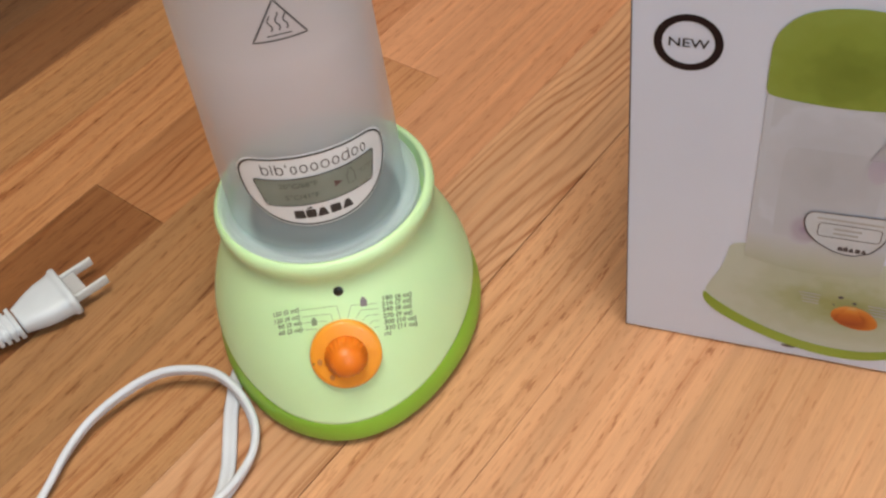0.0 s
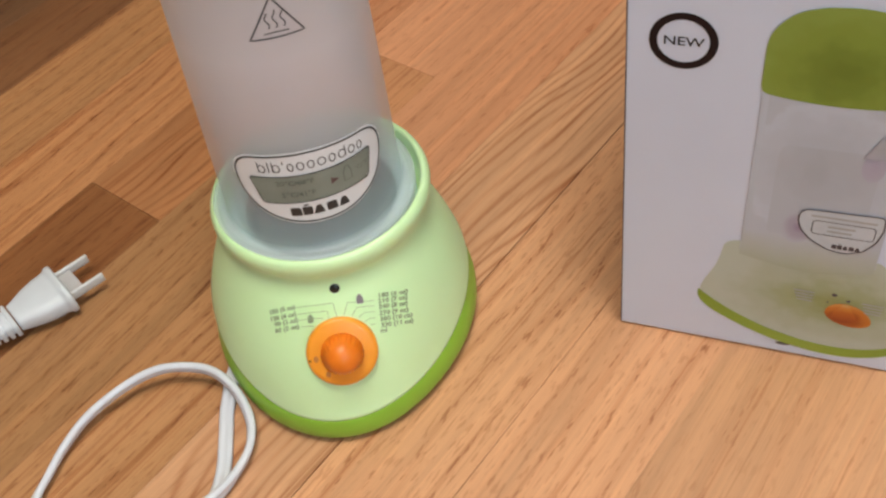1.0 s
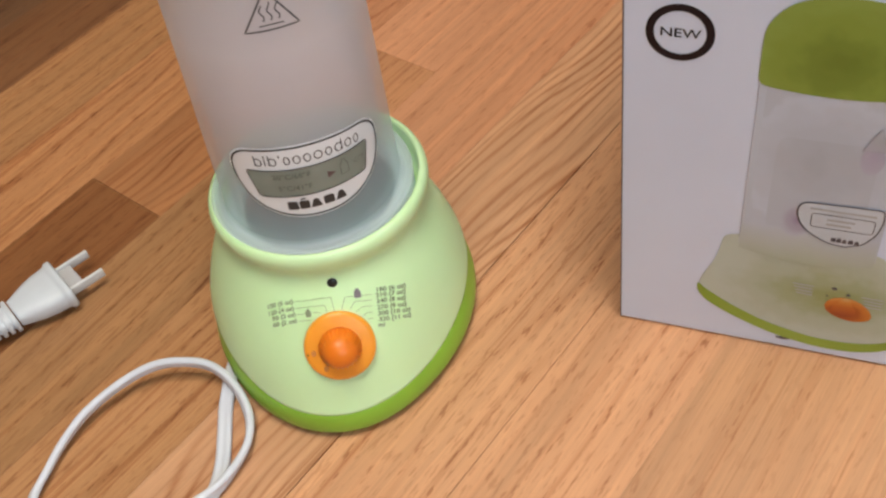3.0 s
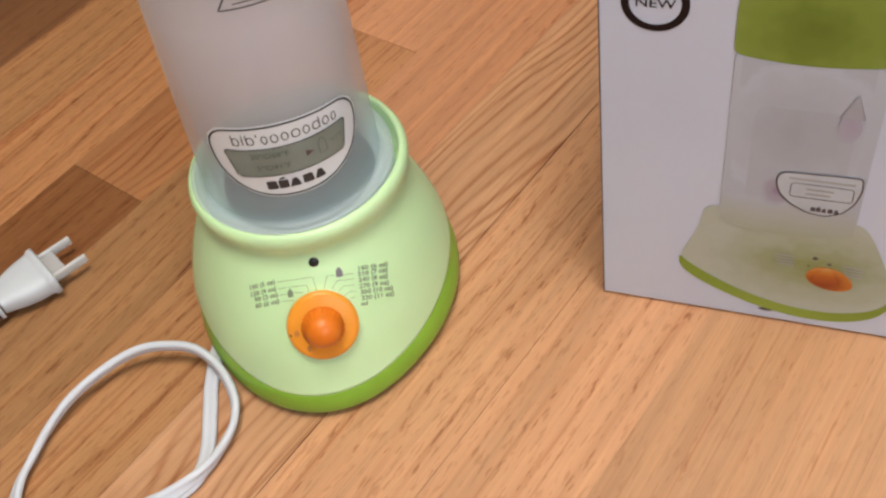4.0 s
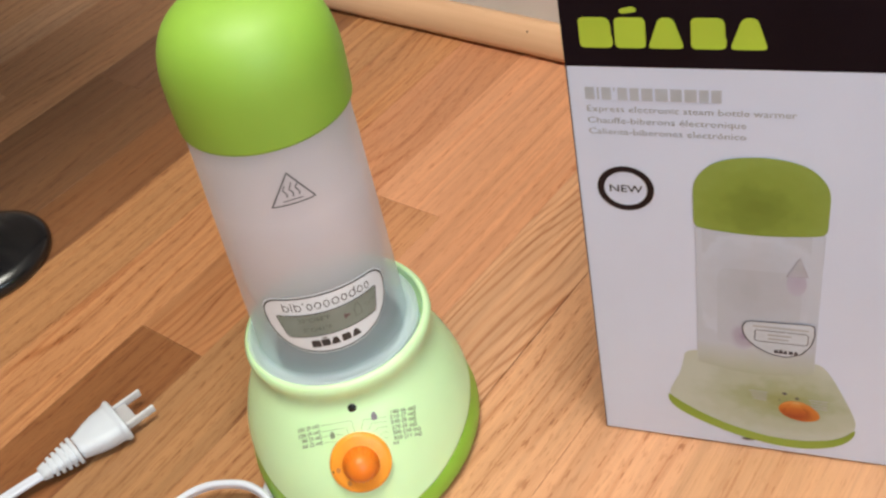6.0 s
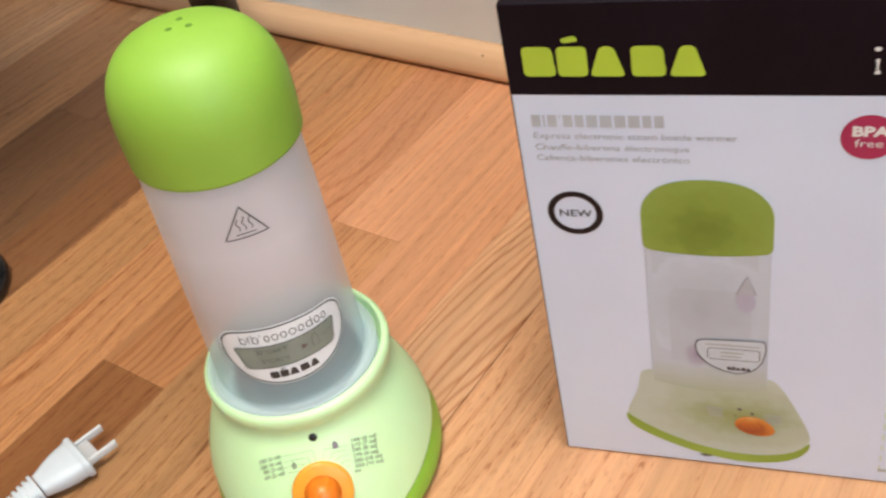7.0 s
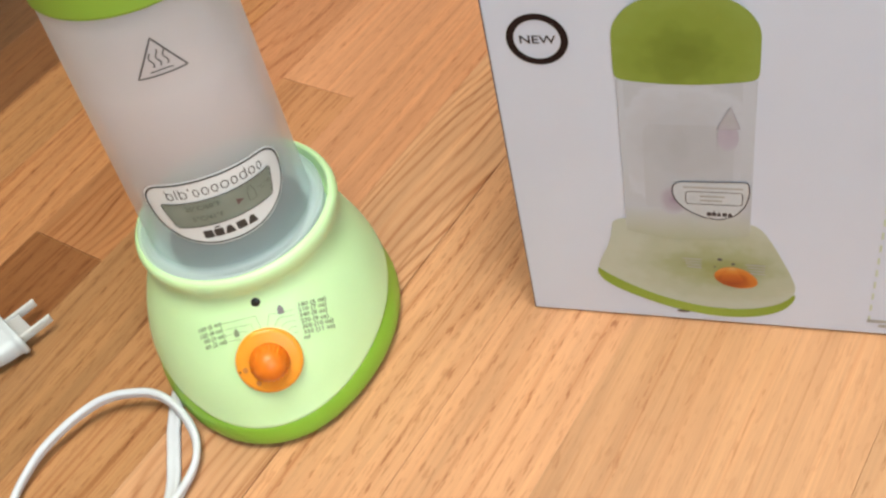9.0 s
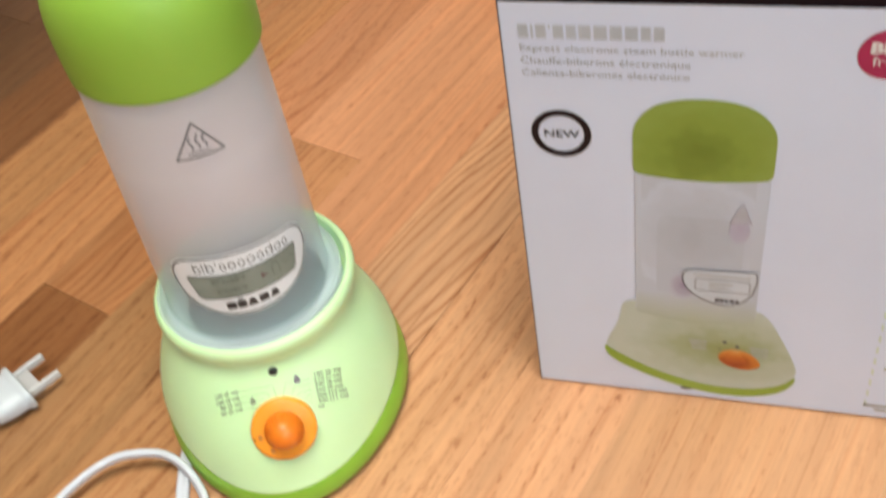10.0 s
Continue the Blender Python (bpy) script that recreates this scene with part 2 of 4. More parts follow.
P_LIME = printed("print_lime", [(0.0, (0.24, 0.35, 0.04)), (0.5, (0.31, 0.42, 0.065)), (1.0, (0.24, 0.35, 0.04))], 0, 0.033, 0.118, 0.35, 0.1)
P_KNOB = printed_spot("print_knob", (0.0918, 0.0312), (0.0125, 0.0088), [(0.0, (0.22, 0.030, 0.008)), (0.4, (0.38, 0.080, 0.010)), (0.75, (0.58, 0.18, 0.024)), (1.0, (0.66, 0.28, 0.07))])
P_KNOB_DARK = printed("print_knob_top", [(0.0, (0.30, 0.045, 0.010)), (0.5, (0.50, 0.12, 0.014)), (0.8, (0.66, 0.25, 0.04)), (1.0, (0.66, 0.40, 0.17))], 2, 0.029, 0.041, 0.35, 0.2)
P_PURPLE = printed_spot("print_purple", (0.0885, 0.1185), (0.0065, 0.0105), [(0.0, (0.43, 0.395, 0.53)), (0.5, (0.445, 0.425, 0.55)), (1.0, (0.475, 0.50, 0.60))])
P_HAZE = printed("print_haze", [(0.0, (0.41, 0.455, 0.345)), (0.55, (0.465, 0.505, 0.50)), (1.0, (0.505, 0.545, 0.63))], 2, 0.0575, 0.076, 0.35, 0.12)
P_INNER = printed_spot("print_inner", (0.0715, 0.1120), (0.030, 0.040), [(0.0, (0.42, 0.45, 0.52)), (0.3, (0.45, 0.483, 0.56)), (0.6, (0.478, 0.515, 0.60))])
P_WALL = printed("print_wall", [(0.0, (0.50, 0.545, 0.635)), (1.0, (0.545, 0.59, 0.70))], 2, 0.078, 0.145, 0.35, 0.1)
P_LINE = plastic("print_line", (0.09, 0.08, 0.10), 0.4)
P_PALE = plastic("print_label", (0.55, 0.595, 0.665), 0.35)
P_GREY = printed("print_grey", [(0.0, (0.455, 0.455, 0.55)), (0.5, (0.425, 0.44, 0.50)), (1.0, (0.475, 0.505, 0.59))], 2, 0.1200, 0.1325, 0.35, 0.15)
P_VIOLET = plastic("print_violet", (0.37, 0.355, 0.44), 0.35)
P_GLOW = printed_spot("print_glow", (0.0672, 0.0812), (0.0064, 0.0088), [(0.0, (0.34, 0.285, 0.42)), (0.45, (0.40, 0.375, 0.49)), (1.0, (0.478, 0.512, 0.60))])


def frosted(name):
    """Milky polypropylene: half passes light on, half scatters it, with a soft sheen."""
    m, tree, b = shader(name)
    out = tree.nodes["Material Output"]
    tc = node(tree, "ShaderNodeTexCoord")
    nz = node(tree, "ShaderNodeTexNoise", Scale=28.0, Detail=3.0)
    link(tree, tc.outputs["Object"], nz.inputs["Vector"])
    r = ramp(tree, [(0.3, (0.925, 0.895, 0.99)), (0.7, (0.96, 0.925, 1.0))])
    link(tree, nz.outputs["Fac"], r.inputs["Fac"])
    tint = tree.nodes.new("ShaderNodeMix")
    tint.data_type, tint.blend_type = "RGBA", "MULTIPLY"
    tint.inputs[0].default_value = 1.0
    link(tree, r.outputs["Color"], tint.inputs[6])
    link(tree, tint.outputs[2], b.inputs["Base Color"])
    b.inputs["Roughness"].default_value = 0.38
    b.inputs["Sheen Weight"].default_value = 0.35
    b.inputs["Sheen Roughness"].default_value = 0.5
    b.inputs["Sheen Tint"].default_value = (0.90, 0.92, 1.0, 1)
    tl = node(tree, "ShaderNodeBsdfTranslucent", Color=(0.97, 0.98, 1.0, 1))
    tp = node(tree, "ShaderNodeBsdfTransparent", Color=(0.985, 0.99, 1.0, 1))
    one = node(tree, "ShaderNodeMixShader", Fac=0.46)
    two = node(tree, "ShaderNodeMixShader", Fac=0.3)
    # the foot of the tube is clear, the frosting sets in above it
    sep = node(tree, "ShaderNodeSeparateXYZ")
    link(tree, tc.outputs["Object"], sep.inputs[0])
    foot = node(tree, "ShaderNodeMapRange", From_Min=0.075, From_Max=0.175)
    link(tree, sep.outputs["Z"], foot.inputs["Value"])
    clear = ramp(tree, [(0.0, (0.42,) * 3), (0.085, (0.42,) * 3), (0.115, (0.70,) * 3), (0.36, (0.68,) * 3), (0.62, (0.60,) * 3), (0.80, (0.48,) * 3), (1.0, (0.37,) * 3)])
    link(tree, foot.outputs[0], clear.inputs["Fac"])
    # thick clear plastic at the foot has a sea-green cast
    cast = ramp(tree, [(0.0, (0.90, 1.0, 0.99)), (0.20, (0.87, 0.99, 0.99)), (0.6, (1.0, 1.0, 1.0))])
    link(tree, foot.outputs[0], cast.inputs["Fac"])
    link(tree, cast.outputs[0], tint.inputs[7])
    link(tree, clear.outputs[0], two.inputs["Fac"])
    link(tree, b.outputs[0], one.inputs[1])
    link(tree, tl.outputs[0], one.inputs[2])
    link(tree, one.outputs[0], two.inputs[1])
    link(tree, tp.outputs[0], two.inputs[2])
    link(tree, two.outputs[0], out.inputs["Surface"])
    return m


FROST = frosted("frosted_plastic")


def pine(name):
    m, tree, b = shader(name)
    tc = node(tree, "ShaderNodeTexCoord")
    mp = node(tree, "ShaderNodeMapping")
    mp.inputs["Scale"].default_value = (5.0, 160.0, 160.0)
    link(tree, tc.outputs["Object"], mp.inputs["Vector"])
    nz = node(tree, "ShaderNodeTexNoise", Scale=1.0, Detail=4.0)
    link(tree, mp.outputs[0], nz.inputs["Vector"])
    r = ramp(tree, [(0.3, (0.63, 0.365, 0.212)), (0.7, (0.72, 0.445, 0.272))])
    link(tree, nz.outputs["Fac"], r.inputs["Fac"])
    link(tree, r.outputs["Color"], b.inputs["Base Color"])
    b.inputs["Roughness"].default_value = 0.4
    return m


PINE = pine("shoe_moulding_wood")


def clear_film(name):
    m, tree, b = shader(name)
    b.inputs["Base Color"].default_value = (0.62, 0.60, 0.62, 1)
    b.inputs["Roughness"].default_value = 0.35
    tp = node(tree, "ShaderNodeBsdfTransparent")
    mix = node(tree, "ShaderNodeMixShader", Fac=0.35)
    link(tree, b.outputs[0], mix.inputs[1])
    link(tree, tp.outputs[0], mix.inputs[2])
    link(tree, mix.outputs[0], tree.nodes["Material Output"].inputs["Surface"])
    return m


FILM = clear_film("clear_sleeve")


def lamp_glow(name):
    m, tree, b = shader(name)
    b.inputs["Emission Color"].default_value = (1.0, 0.95, 0.88, 1)
    b.inputs["Emission Strength"].default_value = 4.0
    return m


GLOW = lamp_glow("lamp_glow")

# ---- building helpers ----


def part(name, bm, material, parent=None, label="", smooth=True):
    me = bpy.data.meshes.new(name)
    bm.to_mesh(me)
    bm.free()
    me.materials.append(material)
    if smooth:
        for p in me.polygons:
            p.use_smooth = True
    ob = new(name, me)
    if parent:
        ob.parent = parent
    if label:
        ob["label"] = label
    return ob


def thing(name, label, category, at=(0, 0, 0), turn=0.0, group="", kind=""):
    ob = new(name)
    ob.empty_display_size = 0.02
    ob.matrix_world = pose(*at, 0, 0, turn)
    return tagged(ob, label, category, group, kind)


def rings_mesh(rings, close_start=True, close_end=True):
    """A skin over rings of points that have the same number each."""
    bm = bmesh.new()
    rows = [[bm.verts.new(p) for p in ring] for ring in rings]
    n = len(rows[0])
    for a, b in zip(rows, rows[1:]):
        for i in range(n):
            j = (i + 1) % n
            bm.faces.new((a[i], a[j], b[j], b[i]))
    if close_start:
        bm.faces.new(rows[0][::-1])
    if close_end:
        bm.faces.new(rows[-1])
    return bm


def turned(profile, n=72):
    """A solid of revolution about z from (radius, z) pairs."""
    rings = []
    for r, z in profile:
        r = max(r, 1e-5)
        rings.append([(r * math.cos(2 * math.pi * i / n), r * math.sin(2 * math.pi * i / n), z) for i in range(n)])
    return rings_mesh(rings)


def smooth_line(points, steps):
    """Catmull-Rom through the points."""
    pts = [Vector(p) for p in points]
    pts = [2 * pts[0] - pts[1], *pts, 2 * pts[-1] - pts[-2]]
    out = []
    for a, b, c, d in zip(pts, pts[1:], pts[2:], pts[3:]):
        for k in range(steps):
            t = k / steps
            out.append(0.5 * (2 * b + (c - a) * t + (2 * a - 5 * b + 4 * c - d) * t * t + (3 * b - a - 3 * c + d) * t ** 3))
    out.append(pts[-2])
    return out


def box_mesh(x0, x1, y0, y1, z0, z1, bevel=0.0, segments=2):
    bm = bmesh.new()
    bmesh.ops.create_cube(bm, size=1.0)
    for v in bm.verts:
        v.co = Vector((x0 if v.co.x < 0 else x1, y0 if v.co.y < 0 else y1, z0 if v.co.z < 0 else z1))
    if bevel:
        bmesh.ops.bevel(bm, geom=bm.edges[:], offset=bevel, segments=segments, affect="EDGES", profile=0.5)
    return bm


def polygon(points, place):
    """A flat print: the outline (u, v), laid by place(u, v)."""
    bm = bmesh.new()
    verts = [bm.verts.new(place(u, v)) for u, v in points]
    bm.faces.new(verts)
    bmesh.ops.triangulate(bm, faces=bm.faces[:])
    return bm


def grid_fill(points, place, cols=24):
    """A print on a bent surface: the outline (u, v), convex in v for each u, filled with strips."""
    us = sorted({p[0] for p in points})
    u0, u1 = us[0], us[-1]
    edges = list(zip(points, points[1:] + points[:1]))
    bm = bmesh.new()
    last = None
    for k in range(cols + 1):
        u = u0 + (u1 - u0) * (0.0005 + 0.999 * k / cols)
        vs = [a[1] + (b[1] - a[1]) * (u - a[0]) / (b[0] - a[0]) for a, b in edges if (a[0] - u) * (b[0] - u) <= 0 and a[0] != b[0]]
        if len(vs) < 2:
            continue
        lo, hi = min(vs), max(vs)
        row = [bm.verts.new(place(u, lo + (hi - lo) * i / 6)) for i in range(7)]
        if last:
            for i in range(6):
                bm.faces.new((last[i], row[i], row[i + 1], last[i + 1]))
        last = row
    return bm


def stroke(lines, width, place, closed=False, bm=None):
    """Lines of a print with a width."""
    bm = bm or bmesh.new()
    for pts in lines:
        pts = [Vector((*p, 0)) for p in pts]
        n = len(pts)
        rows = []
        for i, p in enumerate(pts):
            a = pts[(i - 1) % n] if closed or i else p
            b = pts[(i + 1) % n] if closed or i < n - 1 else p
            way = (b - a).normalized()
            side = Vector((-way.y, way.x, 0)) * width / 2
            rows.append((bm.verts.new(place(*(p + side).xy)), bm.verts.new(place(*(p - side).xy))))
        pairs = list(zip(rows, rows[1:])) + ([(rows[-1], rows[0])] if closed else [])
        for (a, b), (c, d) in pairs:
            bm.faces.new((a, b, d, c))
    return bm


def refine(points, most):
    out = []
    for a, b in zip(points, points[1:]):
        n = max(1, int(math.dist(a, b) / most))
        out += [(a[0] + (b[0] - a[0]) * k / n, a[1] + (b[1] - a[1]) * k / n) for k in range(n)]
    return out + [points[-1]]


def lettering(text, height, place, at=(0.0, 0.0), align="CENTER", bold=0.0, stretch=1.0, tilt=0.0):
    """Writing in the built-in font, laid by place(u, v)."""
    cu = bpy.data.curves.new("writing", "FONT")
    cu.body, cu.size, cu.align_x, cu.align_y, cu.offset, cu.resolution_u = text, height / 0.70, align, "CENTER", bold, 2
    ob = new("writing", cu)
    me = ob.to_mesh()
    bm = bmesh.new()
    bm.from_mesh(me)
    ob.to_mesh_clear()
    bpy.data.objects.remove(ob)
    bpy.data.curves.remove(cu)
    c, s = math.cos(tilt), math.sin(tilt)
    for v in bm.verts:
        x, y = v.co.x * stretch, v.co.y
        v.co = place(at[0] + c * x - s * y, at[1] + s * x + c * y)
    return bm


def ellipse(cx, cy, a, b, n=48, start=0.0, end=360.0):
    return [(cx + a * math.cos(radians(start + (end - start) * i / n)), cy + b * math.sin(radians(start + (end - start) * i / n))) for i in range(n)]


def round_rect(x0, x1, y0, y1, r, n=5):
    pts = []
    for cx, cy, a in ((x1 - r, y1 - r, 0), (x0 + r, y1 - r, 90), (x0 + r, y0 + r, 180), (x1 - r, y0 + r, 270)):
        pts += [(cx + r * math.cos(radians(a + 90 * k / n)), cy + r * math.sin(radians(a + 90 * k / n))) for k in range(n + 1)]
    return pts


# ---- the room ----
WALL_TURN = -18.5
WALL_AT = (-0.24, 0.378)
STRIP, LEAN, STRIP_AT = 0.0575, 18.6, -0.0108
along = Vector((math.sin(radians(LEAN)), math.cos(radians(LEAN)), 0))
across = Vector((math.cos(radians(LEAN)), -math.sin(radians(LEAN)), 0))
room = pose(WALL_AT[0], WALL_AT[1], 0, 0, 0, WALL_TURN)  # x along the wall, y into it
TRIM_D = 0.020
ROOM_X, ROOM_Y, ROOM_H = (-2.0, 2.2), (-3.0, TRIM_D + 0.014), 2.42


def room_box(name, x0, x1, y0, y1, z0, z1, material, label, category, kind="structure"):
    ob = part(name, box_mesh(x0, x1, y0, y1, z0, z1), material, None, "", False)
    ob.matrix_world = room
    return tagged(ob, label, category, "", kind)


T = 0.10
WIN = (-2.0, -0.7, 0.85, 2.05)
room_box("wall_north", ROOM_X[0] - T, ROOM_X[1] + T, ROOM_Y[1], ROOM_Y[1] + T, 0.0, ROOM_H, WALL, "plain painted wall above the white baseboard", "wall")
room_box("wall_west", ROOM_X[0] - T, ROOM_X[0], ROOM_Y[0], ROOM_Y[1], 0.0, ROOM_H, WALL, "plain painted side wall", "wall")
room_box("ceiling", ROOM_X[0] - T, ROOM_X[1] + T, ROOM_Y[0] - T, ROOM_Y[1] + T, ROOM_H, ROOM_H + T, CEILING, "plain painted ceiling", "ceiling")

room_box("wall_south", ROOM_X[0] - T, ROOM_X[1] + T, ROOM_Y[0] - T, ROOM_Y[0], 0.0, ROOM_H, WALL, "plain painted wall behind", "wall")
# east wall with a window opening through it: (y from, y to, sill, head)
bm = bmesh.new()
for y0, y1, z0, z1 in ((ROOM_Y[0], WIN[0], 0, ROOM_H), (WIN[1], ROOM_Y[1], 0, ROOM_H), (WIN[0], WIN[1], 0, WIN[2]), (WIN[0], WIN[1], WIN[3], ROOM_H)):
    b2 = box_mesh(ROOM_X[1], ROOM_X[1] + T, y0, y1, z0, z1)
    me = bpy.data.meshes.new("tmp")
    b2.to_mesh(me)
    b2.free()
    bm.from_mesh(me)
    bpy.data.meshes.remove(me)
ob = part("wall_east", bm, WALL, None, "", False)
ob.matrix_world = room
tagged(ob, "painted wall with a window opening", "wall", "", "structure")
win = thing("window_1", "white framed window in the side wall", "window", kind="structure")
win.matrix_world = room
for y0, y1, z0, z1 in ((WIN[0], WIN[1], WIN[2], WIN[2] + 0.05), (WIN[0], WIN[1], WIN[3] - 0.05, WIN[3]), (WIN[0], WIN[0] + 0.05, WIN[2] + 0.05, WIN[3] - 0.05), (WIN[1] - 0.05, WIN[1], WIN[2] + 0.05, WIN[3] - 0.05)):
    part("window_frame", box_mesh(ROOM_X[1] + 0.02, ROOM_X[1] + 0.07, y0, y1, z0, z1, 0.004), FRAME_WHITE, win)

glass, tree, b = shader("window_glass")
b.inputs["Base Color"].default_value = (0.95, 0.97, 0.97, 1)
b.inputs["Transmission Weight"].default_value = 1.0
b.inputs["Roughness"].default_value = 0.02
pane = part("pane", box_mesh(ROOM_X[1] + 0.043, ROOM_X[1] + 0.047, WIN[0] + 0.05, WIN[1] - 0.05, WIN[2] + 0.05, WIN[3] - 0.05), glass, win, "clear glass pane", False)
pane.visible_shadow = False

# ceiling lamp: a round frame with a glowing cover
clamp = thing("ceiling_lamp", "round white ceiling lamp, switched on", "lamp", (0.12, -0.30, ROOM_H))
part("lamp_frame", turned([(0.0, 0.0), (0.48, 0.0), (0.485, -0.03), (0.48, -0.05), (0.465, -0.055), (0.46, -0.04), (0.0, -0.04)]), LAMP_WHITE, clamp)
part("diffuser", turned([(0.0, -0.05), (0.22, -0.062), (0.42, -0.056), (0.458, -0.045), (0.0, -0.044)]), GLOW, clamp, "glowing white cover")

# baseboard: flat face, a sloping cap that catches the light
face = TRIM_D
prof = [(face + 0.014, 0.0), (face, 0.0), (face, 0.066), (face + 0.001, 0.069), (face + 0.006, 0.077), (face + 0.0065, 0.092), (face + 0.009, 0.098), (face + 0.014, 0.100)]
bm = rings_mesh([[(x, y, z) for y, z in prof] for x in (ROOM_X[0], ROOM_X[1])])
ob = part("baseboard", bm, TRIM_WHITE, None, "", False)
ob.matrix_world = room
tagged(ob, "white painted baseboard along the wall", "baseboard", "", "structure")
# shoe moulding: a quarter round of bare wood in front of it
prof = [(face, 0.0026), (0.0010, 0.0026)] + [(face - 0.020 * math.cos(a), 0.0036 + 0.020 * math.sin(a)) for a in (radians(10 * k) for k in range(10))]
bm = rings_mesh([[(x, y, z) for y, z in prof] for x in (ROOM_X[0], ROOM_X[1])])
ob = part("trim", bm, PINE, None, "", True)
ob.matrix_world = room
tagged(ob, "light natural wood quarter-round shoe moulding", "moulding", "", "structure")
# nail hole: no recess, a dark brown disc gives the shade in it
nail = part("nail_hole", turned([(0.0, -0.0006), (0.0009, -0.0006), (0.0009, 0.0001), (0.0, 0.0001)], 12), GAP, ob, "small nail hole, its shade a dark disc", False)
nail.matrix_local = pose(0.1110, face - 0.020 * math.cos(radians(50)), 0.0036 + 0.020 * math.sin(radians(50)), 40, 0, 0)

# ---- the box ----
BOX_W, BOX_D, BOX_H, BAND = 0.205, 0.150, 0.260, 0.2215
carton = thing("product_box", "white cardboard product box with black top band, standing on the floor", "box")
part("carton_bottom", box_mesh(0.002, BOX_W - 0.002, 0.0016, BOX_D - 0.002, 0.0, 0.0018), CARD, carton, "", False)
part("carton_body", box_mesh(0, BOX_W, -0.0004, BOX_D, 0.0012, BAND + 0.006, 0.0005, 2), CARD, carton, "glossy white coated card", False)
part("side_panel", box_mesh(-0.0003, 0.0002, 0.0014, BOX_D - 0.0002, 0.0, BAND - 0.0008, 0.00015, 1), CARD_BLACK, carton, "dark printed side panel", False)
part("top_band", box_mesh(-0.0001, BOX_W + 0.0001, -0.0005, BOX_D + 0.0001, BAND - 0.0006, BOX_H, 0.0005, 2), CARD_BLACK, carton, "black printed card band", False)
def face_at(lift):
    return lambda u, v: Vector((u, -0.0005 - lift, v))


L1, L2, L3, L4, L5, L6 = (face_at(0.00012 * k) for k in range(1, 7))
part("edge_line", polygon([(0.0001, 0.0014), (0.0005, 0.0014), (0.0007, BAND), (0.0001, BAND)], L1), P_LINE, carton, "dark printed fold line", False)
# the maker's mark: five soft blocks and a dash, as plain shapes
LOGO_Z, LOGO_H = 0.2295, 0.0128


def blob(points, r=0.0012):
    """The outline with its corners rounded."""
    out = []
    n = len(points)
    for i in range(n):
        p, a, b = Vector(points[i]), Vector(points[i - 1]), Vector(points[(i + 1) % n])
        da, db = min(r, (a - p).length / 2), min(r, (b - p).length / 2)
        s, e = p + (a - p).normalized() * da, p + (b - p).normalized() * db
        for k in range(5):
            t = k / 4
            q = (1 - t) ** 2 * s + 2 * t * (1 - t) * p + t * t * e
            if not out or (q - Vector(out[-1])).length > 1e-5:
                out.append(tuple(q))
    return out[:-1] if (Vector(out[0]) - Vector(out[-1])).length < 1e-5 else out


SHAPE_ROUND = [(0.0, 0.0), (0.97, 0.0), (1.0, 0.3), (0.93, 0.5), (0.96, 0.72), (0.88, 1.0), (0.0, 1.0)]
SHAPE_COMB = [(0.0, 0.0), (0.90, 0.0), (0.90, 1.0), (0.0, 1.0)]
SHAPE_PEAK = [(0.0, 0.0), (1.06, 0.0), (0.74, 1.0), (0.34, 1.0)]


def mark(place, x, z, h, w, material, parent, name="logo_shape"):
    bm = bmesh.new()
    for k, shape in enumerate((SHAPE_ROUND, SHAPE_COMB, SHAPE_PEAK, SHAPE_ROUND, SHAPE_PEAK)):
        x0 = x + w * (0, 0.192, 0.365, 0.590, 0.785)[k]
        pts = blob([(x0 + w * 0.182 * a, z + h * b) for a, b in shape], h * 0.17)
        verts = [bm.verts.new(place(*p)) for p in pts]
        bm.faces.new(verts)
    acc = blob([(x + w * 0.23, z + h * 1.10), (x + w * 0.32, z + h * 1.18), (x + w * 0.30, z + h * 1.36), (x + w * 0.22, z + h * 1.26)], h * 0.1)
    bm.faces.new([bm.verts.new(place(*p)) for p in acc])
    bmesh.ops.triangulate(bm, faces=bm.faces[:])
    return part(name, bm, material, parent, "", False)


mark(L1, 0.0068, LOGO_Z, LOGO_H, 0.0685, LOGO, carton)
# small white mark on the band
part("band_mark", polygon(ellipse(0.1295, 0.2400, 0.0012, 0.0008, 12), L1), WHITE_INK, carton, "", False)
part("band_mark", polygon([(0.1289, 0.2302), (0.1311, 0.2302), (0.1308, 0.2312), (0.1302, 0.2316), (0.1305, 0.2340), (0.1304, 0.2362), (0.1290, 0.2360), (0.1289, 0.2345), (0.1297, 0.2340), (0.1295, 0.2316)], L1), WHITE_INK, carton, "", False)
# product name as plain bars
x = 0.0068
for w in (0.0036, 0.0008, 0.0036, 0.0006, 0.0036, 0.0034, 0.0042, 0.0046, 0.0042, 0.0044, 0.0034, 0.0036):
    low_z = 0.2104 if w == 0.0006 else 0.2064
    part("title_bar", polygon(round_rect(x, x + w, low_z, 0.2120, min(0.0002, w / 3), 2), L1), TITLE_INK, carton, "", False)
    x += w + 0.0010
for k, (txt, z, right) in enumerate((("Express electronic steam bottle warmer", 0.2020, 0.0845), ("Chauffe-biberons électronique", 0.1965, 0.0668), ("Calienta-biberones electrónico", 0.1912, 0.0668))):
    bm = lettering(txt, 0.0029, lambda u, v: Vector((u, 0, v)), (0.0, z), "LEFT")
    top = max(v.co.x for v in bm.verts)
    for v in bm.verts:
        v.co = L1(0.0066 + v.co.x * (right - 0.0066) / top, v.co.z)
    part("caption_line", bm, TEXT_INK, carton, "", False)
